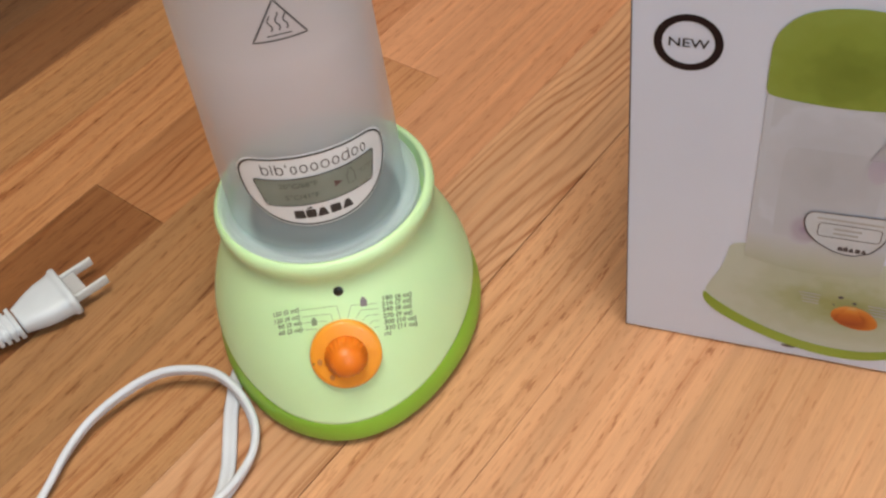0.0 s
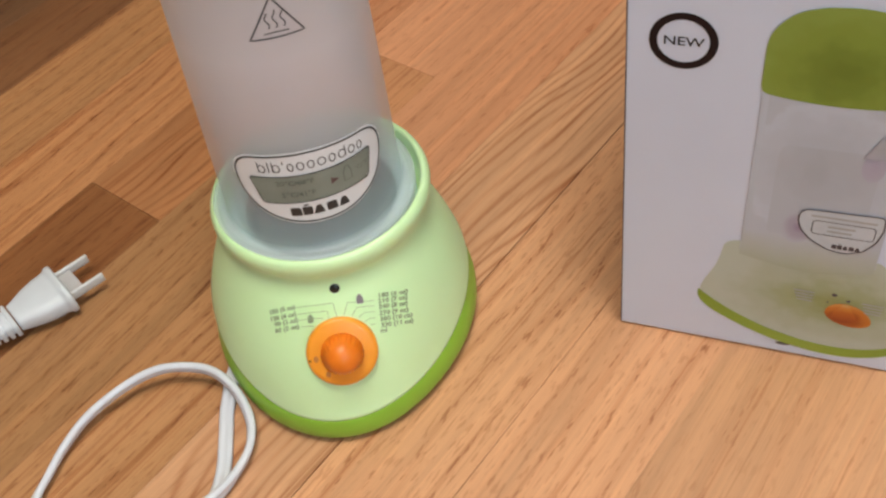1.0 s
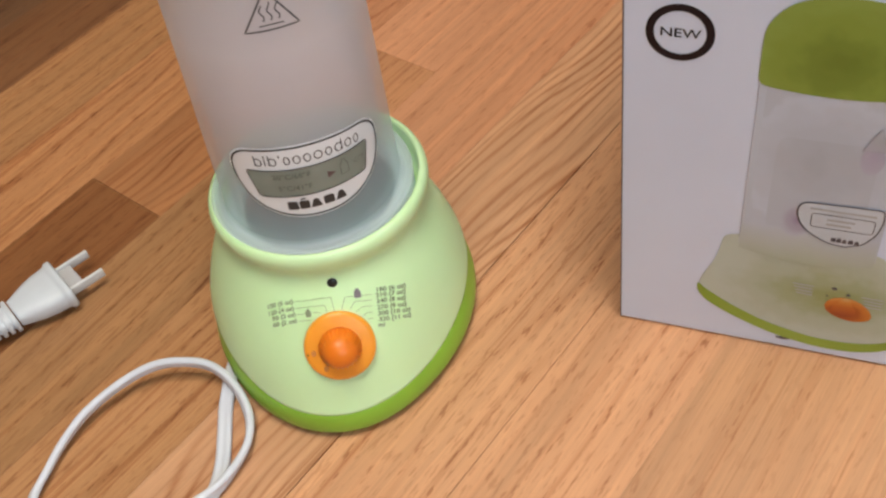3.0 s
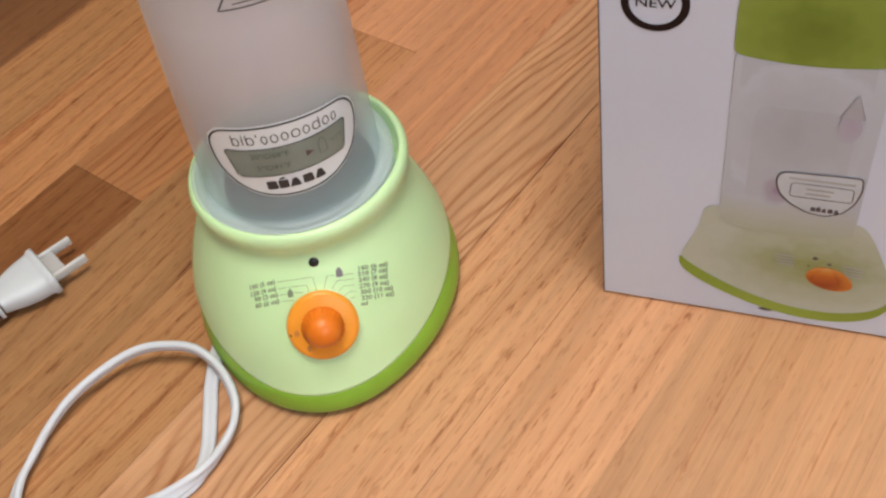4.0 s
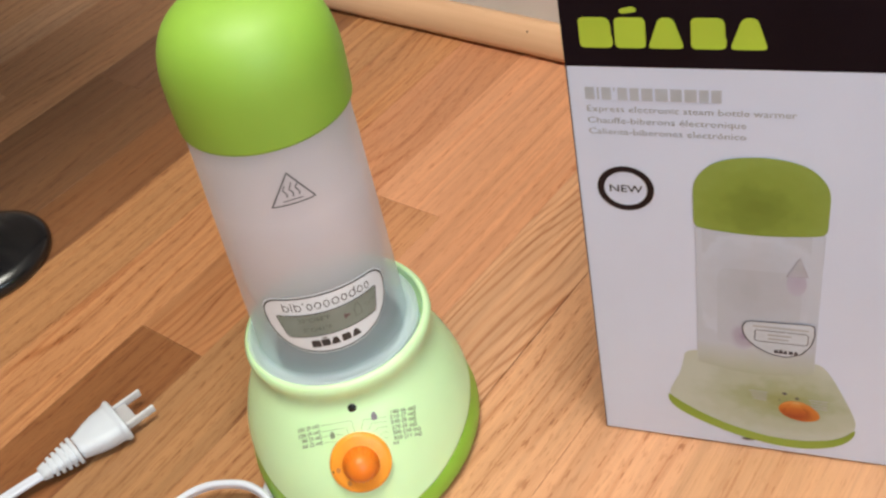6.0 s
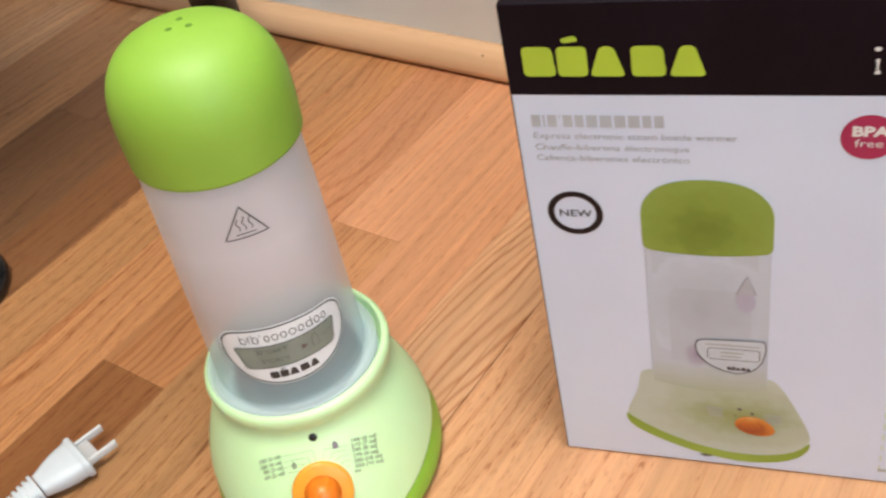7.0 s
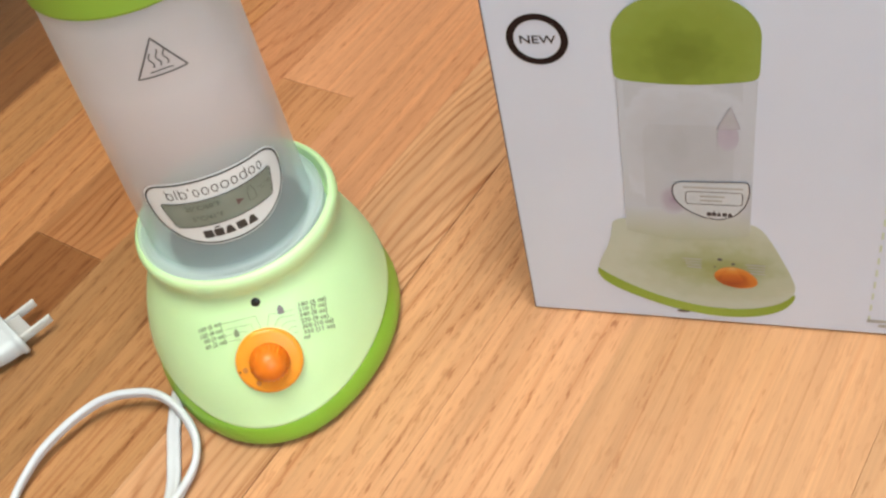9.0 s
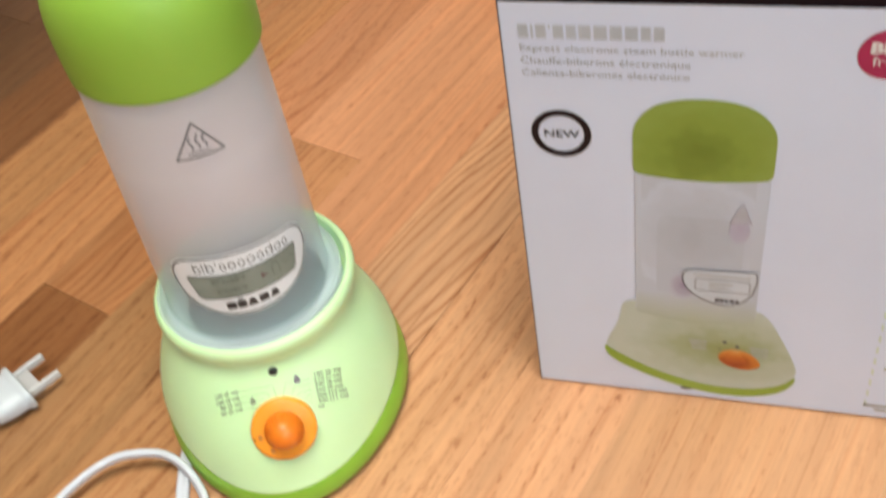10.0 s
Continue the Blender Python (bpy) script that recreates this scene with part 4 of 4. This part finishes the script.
part("label", grid_fill(shield(0.0), W1, 48), LABEL_WHITE, tube, "white shield-shaped label")
part("label_outline", stroke([shield(0.0011)], 0.0008, W2, True), LABEL_INK, tube, "", False)
win_pts = [(-0.0232, 0.1240), (-0.0120, 0.1243), (0.0, 0.1244), (0.0120, 0.1243), (0.0232, 0.1240), (0.0240, 0.1235), (0.0242, 0.1227), (0.0216, 0.1118), (0.0212, 0.1112), (0.0204, 0.1109), (-0.0204, 0.1109), (-0.0212, 0.1112), (-0.0216, 0.1118), (-0.0242, 0.1227), (-0.0240, 0.1235)]
part("display_window", grid_fill(win_pts, W2, 40), LCD, tube, "grey-green display window")
part("display_outline", stroke([refine(win_pts + win_pts[:1], 0.0012)[:-1]], 0.00045, W3, True), LABEL_INK, tube, "", False)
part("display_lettering", lettering("20°C/68°F", 0.0024, W3, (-0.0075, 0.1208), "CENTER", bold=0.00004), LCD_INK, tube, "", False)
part("display_lettering", lettering("5°C/41°F", 0.0024, W3, (-0.0070, 0.1150), "CENTER", bold=0.00004), LCD_INK, tube, "", False)
part("display_arrow", polygon([(0.0058, 0.1162), (0.0090, 0.1178), (0.0058, 0.1194)], W3), LCD_RED, tube, "", False)
part("display_symbol", stroke([[(0.0110, 0.1150), (0.0110, 0.1195), (0.0118, 0.1208), (0.0118, 0.1218), (0.0134, 0.1218), (0.0134, 0.1208), (0.0142, 0.1195), (0.0142, 0.1150)]], 0.0004, W3, True), LCD_INK, tube, "", False)
part("display_lettering", lettering("°C/°F", 0.0020, W3, (0.0188, 0.1180), "CENTER"), LCD_INK, tube, "", False)
# the product name as soft letter-sized loops and stems
x = -0.0200
for w, stem in ((0.0030, 1), (0.0006, 2), (0.0030, 1), (0.0006, 3), (0.0024, 0), (0.0030, 0), (0.0028, 0), (0.0034, 0), (0.0028, 0), (0.0032, 4), (0.0030, 0), (0.0024, 0)):
    z0 = 0.1268 - 2.2 * x * x - 0.02 * x
    z1 = z0 + 0.0036
    bm = bmesh.new()
    if w > 0.001:
        stroke([ellipse(x + w / 2, (z0 + z1) / 2, w / 2 - 0.0002, (z1 - z0) / 2, 18)], 0.00046, W2, True, bm)
    if stem in (1, 2):
        stroke([[(x + 0.0002, z0), (x + 0.0002, z1 + 0.0013)]], 0.00046, W2, bm=bm)
    if stem == 3:
        stroke([[(x + 0.0002, z1), (x + 0.0003, z1 + 0.0013)]], 0.00046, W2, bm=bm)
    if stem == 4:
        stroke([[(x + w - 0.0002, z0), (x + w - 0.0002, z1 + 0.0013)]], 0.00046, W2, bm=bm)
    part("name_stroke", bm, LABEL_INK, tube, "", False)
    x += w + 0.0010
mark(W2, -0.0118, 0.1038, 0.0042, 0.0236, LABEL_INK, tube, name="label_logo_shape")
# warning triangle
tri = [(-0.0092, 0.1848), (0.0092, 0.1848), (0.0003, 0.2000)]
bm = stroke([refine(tri + tri[:1], 0.001)[:-1]], 0.0007, W1, True)
for k in (-1, 0, 1):
    stroke([[(k * 0.0026 + 0.0002 + 0.0006 * math.sin(i * math.pi / 3), 0.1883 + 0.00085 * i) for i in range(8 if k else 9)]], 0.00055, W1, bm=bm)
stroke([[(-0.0042, 0.1866), (0.0042, 0.1866)]], 0.00055, W1, bm=bm)
part("warning_triangle", bm, LABEL_GREY, tube, "thin printed hot-surface triangle", False)
# cap
dome = [(0.0354, CAP_Z), (0.0362, CAP_Z), (0.0366, CAP_Z + 0.0010), (0.0369, CAP_Z + 0.010), (0.0369, CAP_Z + 0.020), (0.0362, CAP_Z + 0.0275), (0.0343, CAP_Z + 0.0350), (0.0308, CAP_Z + 0.0415), (0.0258, CAP_Z + 0.0465), (0.0198, CAP_Z + 0.0496), (0.0133, CAP_Z + 0.0516), (0.0067, CAP_Z + 0.0526), (0.0, CAP_Z + 0.0529)]
line = smooth_line([(r, z, 0) for r, z in dome[2:]], 3)
bm = turned([(0.0356, CAP_Z + 0.006), (0.0354, CAP_Z + 0.0002), (0.0358, CAP_Z - 0.0001), (0.0366, CAP_Z)] + [(p.x, p.y) for p in line], 96)
cap = part("cap", bm, CAP, warmer, "lime green domed plastic cap")
cap.matrix_local = to_world.inverted() @ pose(0.0006, 0.0003, 0) @ tilt
# steam vents: closed discs, the shade inside each hole put into their dark green
for a in (80, 200, 320):
    x, y = 0.0010 + 0.0046 * math.cos(radians(a)), 0.0046 * math.sin(radians(a))
    ob = part("vent_hole", turned([(0.0, CAP_Z + 0.0511), (0.0014, CAP_Z + 0.0511), (0.0014, CAP_Z + 0.0531), (0.0010, CAP_Z + 0.05325), (0.0, CAP_Z + 0.05315)], 20), VENT_SHADE, cap, "steam vent, its inner shade a dark green disc")
    ob.matrix_local = pose(x, y, -0.00028)

# ---- cord and plug ----


def flat_cord(points, angles, gap=0.0016, r=0.00175, steps=10):
    """Two round cores side by side, swept along the points; angles: how far the pair stands on edge, in degrees."""
    path = smooth_line(points, steps)
    m = len(path)
    prof = []
    for side, a0 in ((1, -125), (-1, 55)):
        for k in range(11):
            a = radians(a0 + 25 * k)
            prof.append((side * gap + r * math.cos(a), r * math.sin(a)))
    rings = []
    for i, p in enumerate(path):
        way = (path[min(i + 1, m - 1)] - path[max(i - 1, 0)]).normalized()
        side = way.cross(Vector((0, 0, 1))).normalized()
        over = side.cross(way).normalized()
        t = i / (m - 1) * (len(angles) - 1)
        a = radians(np.interp(t, range(len(angles)), angles))
        u, v = math.cos(a) * side + math.sin(a) * over, -math.sin(a) * side + math.cos(a) * over
        rings.append([p + x * u + y * v for x, y in prof])
    return rings_mesh(rings)


cord_set = thing("power_cord", "white flat power cord with two-prong plug, loosely looped on the floor", "power cord")
RUN = [(-0.158, -0.046, 0.0022), (-0.1655, -0.066, 0.0020), (-0.1600, -0.088, 0.0019), (-0.1530, -0.104, 0.0019), (-0.1465, -0.119, 0.0019), (-0.1440, -0.132, 0.0019), (-0.1480, -0.142, 0.0019),
       (-0.1600, -0.152, 0.0019), (-0.1800, -0.163, 0.0019), (-0.2000, -0.171, 0.0022), (-0.2140, -0.168, 0.0030), (-0.2200, -0.156, 0.0032), (-0.2210, -0.143, 0.0036), (-0.2212, -0.129, 0.0045), (-0.2175, -0.1135, 0.0069),
       (-0.2080, -0.097, 0.0093), (-0.1962, -0.0855, 0.0113), (-0.1825, -0.0805, 0.0122), (-0.1690, -0.0795, 0.0118), (-0.1555, -0.0850, 0.0098), (-0.1438, -0.0955, 0.0068), (-0.1390, -0.1075, 0.0045), (-0.1395, -0.1210, 0.0040),
       (-0.1425, -0.1330, 0.0048), (-0.1520, -0.1470, 0.0054), (-0.1700, -0.1620, 0.0054), (-0.1950, -0.1820, 0.0050), (-0.2350, -0.2000, 0.0034), (-0.2850, -0.1850, 0.0034), (-0.3200, -0.1500, 0.0040), (-0.3180, -0.1240, 0.0052), (-0.3040, -0.1040, 0.0075), (-0.2910, -0.0890, 0.0088)]
TURNS = [0] * 10 + [20, 45, 60, 65, 68, 70, 72, 74, 84, 98, 110, 114, 108, 85, 45, 15] + [0] * 7
part("cable", flat_cord([(x, y, z + 0.0001) for x, y, z in RUN], TURNS), CORD, cord_set, "white twin-core cable")
# the plug: x across the blades, y toward their tips
PLUG_AT = (-0.2727, -0.0541)
PLUG_TURN = -30.0
PZ = 0.0090
plug_m = pose(PLUG_AT[0], PLUG_AT[1], PZ, 0, 0, PLUG_TURN)


def slab_ring(y, w, h, n=32, p=3.2):
    return [(math.copysign(abs(math.cos(2 * math.pi * i / n)) ** (2 / p), math.cos(2 * math.pi * i / n)) * w, y, math.copysign(abs(math.sin(2 * math.pi * i / n)) ** (2 / p), math.sin(2 * math.pi * i / n)) * h) for i in range(n)]


bm = rings_mesh([slab_ring(y + 0.0010, w * (0.975 + 5.2 * (-0.024 - y)), h * 0.90) for y, w, h in ((0.0030, 0.0172, 0.0084), (0.0034, 0.0180, 0.0088), (0.0022, 0.0184, 0.0090), (0.0004, 0.0180, 0.0088), (-0.0002, 0.0168, 0.0080), (-0.0020, 0.0160, 0.0077), (-0.0080, 0.0148, 0.0074), (-0.0140, 0.0126, 0.0068), (-0.0190, 0.0102, 0.0060), (-0.0225, 0.0086, 0.0054), (-0.0240, 0.0080, 0.0052))])
bm.normal_update()
body = part("plug_body", bm, PLUG_WHITE, cord_set, "white moulded plug body")
body.matrix_local = plug_m
ring_list = []
y = -0.0238
for k in range(5):
    w = 0.0094 - 0.00066 * k
    ring_list += [slab_ring(y, w - 0.0003, w * 0.62), slab_ring(y - 0.0003, w, w * 0.64), slab_ring(y - 0.0019, w - 0.0001, w * 0.63), slab_ring(y - 0.0022, w - 0.0004, w * 0.61), slab_ring(y - 0.0023, w - 0.0021, w * 0.63 - 0.0018), slab_ring(y - 0.0034, w - 0.0023, w * 0.62 - 0.0018)]
    y -= 0.0035
ring_list += [slab_ring(y, 0.0056, 0.0036), slab_ring(y - 0.0050, 0.0044, 0.0028)]
relief = part("strain_relief", rings_mesh(ring_list), PLUG_WHITE, cord_set, "ribbed strain relief")
relief.matrix_local = plug_m
for x in (-0.0088, 0.0088):
    blade = part("prong", box_mesh(x - 0.0008, x + 0.0008, 0.0028, 0.0226, -0.0026, 0.0026, 0.0005), PRONG, cord_set, "pale metal prong")
    blade.matrix_local = plug_m
film = part("prong_sleeve", box_mesh(-0.0078, 0.0078, 0.0034, 0.0120, -0.0010, 0.0010, 0.0004), FILM, cord_set, "clear plastic sleeve between the prongs")
film.matrix_local = plug_m

# ---- dark furniture at the wall: foot and wall leg, with an added unseen top ----
stand = thing("side_table", "black side table with round metal feet near the wall, its unseen top added for shade", "table")
foot = part("foot", turned([(0.0, 0.0), (0.0440, 0.0), (0.0480, 0.0020), (0.0490, 0.0060), (0.0470, 0.0100), (0.0400, 0.0135), (0.0280, 0.0165), (0.0180, 0.0200), (0.0120, 0.0260), (0.0, 0.0260)]), BLACK_METAL, stand, "glossy black round foot")
foot.matrix_local = pose(-0.4610, 0.0640, 0.0)
leg = part("leg", turned([(0.0, 0.020), (0.0110, 0.020), (0.0110, 0.552), (0.0, 0.552)], 32), BLACK_METAL, stand)
leg.matrix_local = pose(-0.4610, 0.0640, 0.0)
leg = part("leg", box_mesh(-0.0180, 0.0180, -0.012, 0.012, 0.0, 0.552, 0.003), BLACK_METAL, stand, "square black leg")
leg.matrix_local = pose(-0.3735, 0.3768, 0, 0, 0, WALL_TURN)
# top and rails stay out of view, added and spaced to shade the floor
for name, box in (("shade_top", (-0.75, 0.105, -0.400, -0.120, 0.55, 0.575)), ("shade_rear_rail", (-0.75, 0.020, -0.012, 0.024, 0.55, 0.575)), ("shade_side_rail", (-0.050, 0.018, -0.122, -0.010, 0.552, 0.573)), ("shade_side_rail", (-0.735, -0.667, -0.122, -0.010, 0.552, 0.573))):
    top = part(name, box_mesh(*box, 0.004), BLACK_METAL, stand)
    top.matrix_local = pose(-0.360, 0.360, 0, 0, 0, WALL_TURN)
# far legs, also unseen, carry the added top
for lx in (-0.70,):
    for ly in (-0.30, 0.005):
        leg = part("leg", box_mesh(lx - 0.018, lx + 0.018, ly - 0.012, ly + 0.012, 0.0, 0.552, 0.003), BLACK_METAL, stand)
        leg.matrix_local = pose(-0.360, 0.360, 0, 0, 0, WALL_TURN)

# ---- floor ----
floor = part("floor", box_mesh(ROOM_X[0] - T, ROOM_X[1] + T, ROOM_Y[0] - T, ROOM_Y[1] + T, -0.030, -0.0045), GAP, None, "", False)
floor.matrix_world = room
tagged(floor, "oak strip floor with satin finish and varied boards", "floor", "", "structure")
TONES = [(0.54, 0.275, 0.138), (0.50, 0.250, 0.118), (0.58, 0.300, 0.155), (0.47, 0.225, 0.105), (0.60, 0.320, 0.170), (0.42, 0.190, 0.082)]
# strips, counted to the left from the one under the box's corner: joints along them, and the tone of each board (8 and
# 9 with shade in it) with the boldness of its grain
KNOWN = {
    -3: ([], [(0.578, 0.291, 0.148, 0.20)]),
    -2: ([], [(0.565, 0.281, 0.143, 0.19)]),
    -1: ([], [(0.61, 0.298, 0.154, 0.34)]),
    0: ([], [(0.605, 0.298, 0.154, 0.37)]),
    1: ([], [(0.60, 0.310, 0.168, 0.68)]),
    2: ([-0.33, -0.055], [(0.425, 0.208, 0.095, 0.38), (0.475, 0.228, 0.100, 0.42), (0.585, 0.262, 0.134, 0.24)]),
    3: ([0.03, 0.0965], [(0.385, 0.187, 0.080, 0.42), (0.485, 0.217, 0.101, 0.40), (0.61, 0.276, 0.144, 0.24)]),
    4: ([-0.072, 0.06], [(0.265, 0.101, 0.035, 0.42), (0.41, 0.174, 0.071, 0.64), (0.535, 0.228, 0.112, 0.46)]),
    5: ([], [(0.495, 0.218, 0.092, 0.46)]),
    6: ([], [(0.44, 0.205, 0.086, 0.42)]),
    7: ([], [(0.245, 0.100, 0.040, 0.3)]),
    # 8 and 9: board colours lowered to hold the shade beside the table
    8: ([-0.05], [(0.23, 0.103, 0.045, 0.4), (0.21, 0.095, 0.043, 0.4)]),
    9: ([0.12], [(0.21, 0.095, 0.044, 0.3), (0.24, 0.110, 0.054, 0.3)]),
}
random.seed(11)
cache = {}


def board(strip, d0, d1, tone):
    length = round(d1 - d0, 4)
    play, bevel = (0.00028, 0.00032) if strip == 0 else (0.00001, 0.00006) if -3 <= strip <= -1 else (0.00006, 0.00018)
    key = (length, play)
    if key not in cache:
        half = STRIP / 2 - play
        bm = box_mesh(-half, half, -length / 2 + 0.00012, length / 2 - 0.00012, -0.0045, 0.0, bevel, 1)
        me = bpy.data.meshes.new("board")
        bm.to_mesh(me)
        bm.free()
        me.materials.append(OAK)
        cache[key] = me
    ob = new("board", cache[key])
    n = STRIP_AT - STRIP * (strip + 0.5)
    c = across * n + along * (d0 + d1) / 2
    ob.matrix_world = pose(c.x, c.y, 0.0, 0, 0, -LEAN)
    ob.color = tone if len(tone) == 4 else (*tone, 0.4)
    ob.parent = floor
    ob.matrix_parent_inverse = room.inverted()
    return ob


for strip in range(-18, 24):
    joints, tones = KNOWN.get(strip, (None, None))
    if joints is None:
        joints, d = [], -1.05 + random.uniform(0, 0.5)
        while d < 0.9:
            joints.append(round(d, 3))
            d += random.choice((0.30, 0.45, 0.60, 0.75))
        tones = [random.choice(TONES) for _ in range(len(joints) + 1)]
    ends = [-1.1, *joints, 1.0]
    n = STRIP_AT - STRIP * (strip + 0.5)
    at, by = room.inverted() @ (across * n), room.inverted().to_3x3() @ along
    stop = round((ROOM_Y[1] + T * 0.6 - at.y) / by.y, 4)  # boards end under the wall
    for d0, d1, tone in zip(ends, ends[1:], tones):
        d1 = min(d1, stop)
        if d1 - d0 > 0.02:
            board(strip, d0, d1, tone)
# the rest of the floor, far from the camera's view
bm = bmesh.new()
for n0, n1, d0, d1 in ((-3.2, 3.3, -3.6, -1.1), (-3.2, STRIP_AT - STRIP * 24, -1.1, 1.5), (STRIP_AT + STRIP * 18, 3.3, -1.1, 1.0)):
    k = n0
    while k < n1 - 0.01:
        k2 = min(k + STRIP, n1)
        c = [across * a + along * b for a, b in ((k + 0.0003, d0), (k2 - 0.0003, d0), (k2 - 0.0003, d1), (k + 0.0003, d1))]
        bm.faces.new([bm.verts.new((p.x, p.y, -0.0002)) for p in c])
        k = k2
bm.transform(room.inverted())
for co, no in (((ROOM_X[0] - T, 0, 0), (-1, 0, 0)), ((ROOM_X[1] + T, 0, 0), (1, 0, 0)), ((0, ROOM_Y[0] - T, 0), (0, -1, 0)), ((0, ROOM_Y[1] + T * 0.6, 0), (0, 1, 0))):
    bmesh.ops.bisect_plane(bm, geom=bm.verts[:] + bm.edges[:] + bm.faces[:], plane_co=co, plane_no=no, clear_outer=True)
bm.normal_update()
for f in bm.faces:
    if f.normal.z < 0:
        f.normal_flip()
rest = part("floor_boards_far", bm, OAK, floor, "", False)
rest.color = (0.52, 0.26, 0.125, 0.3)
tagged(rest, kind="stuff")
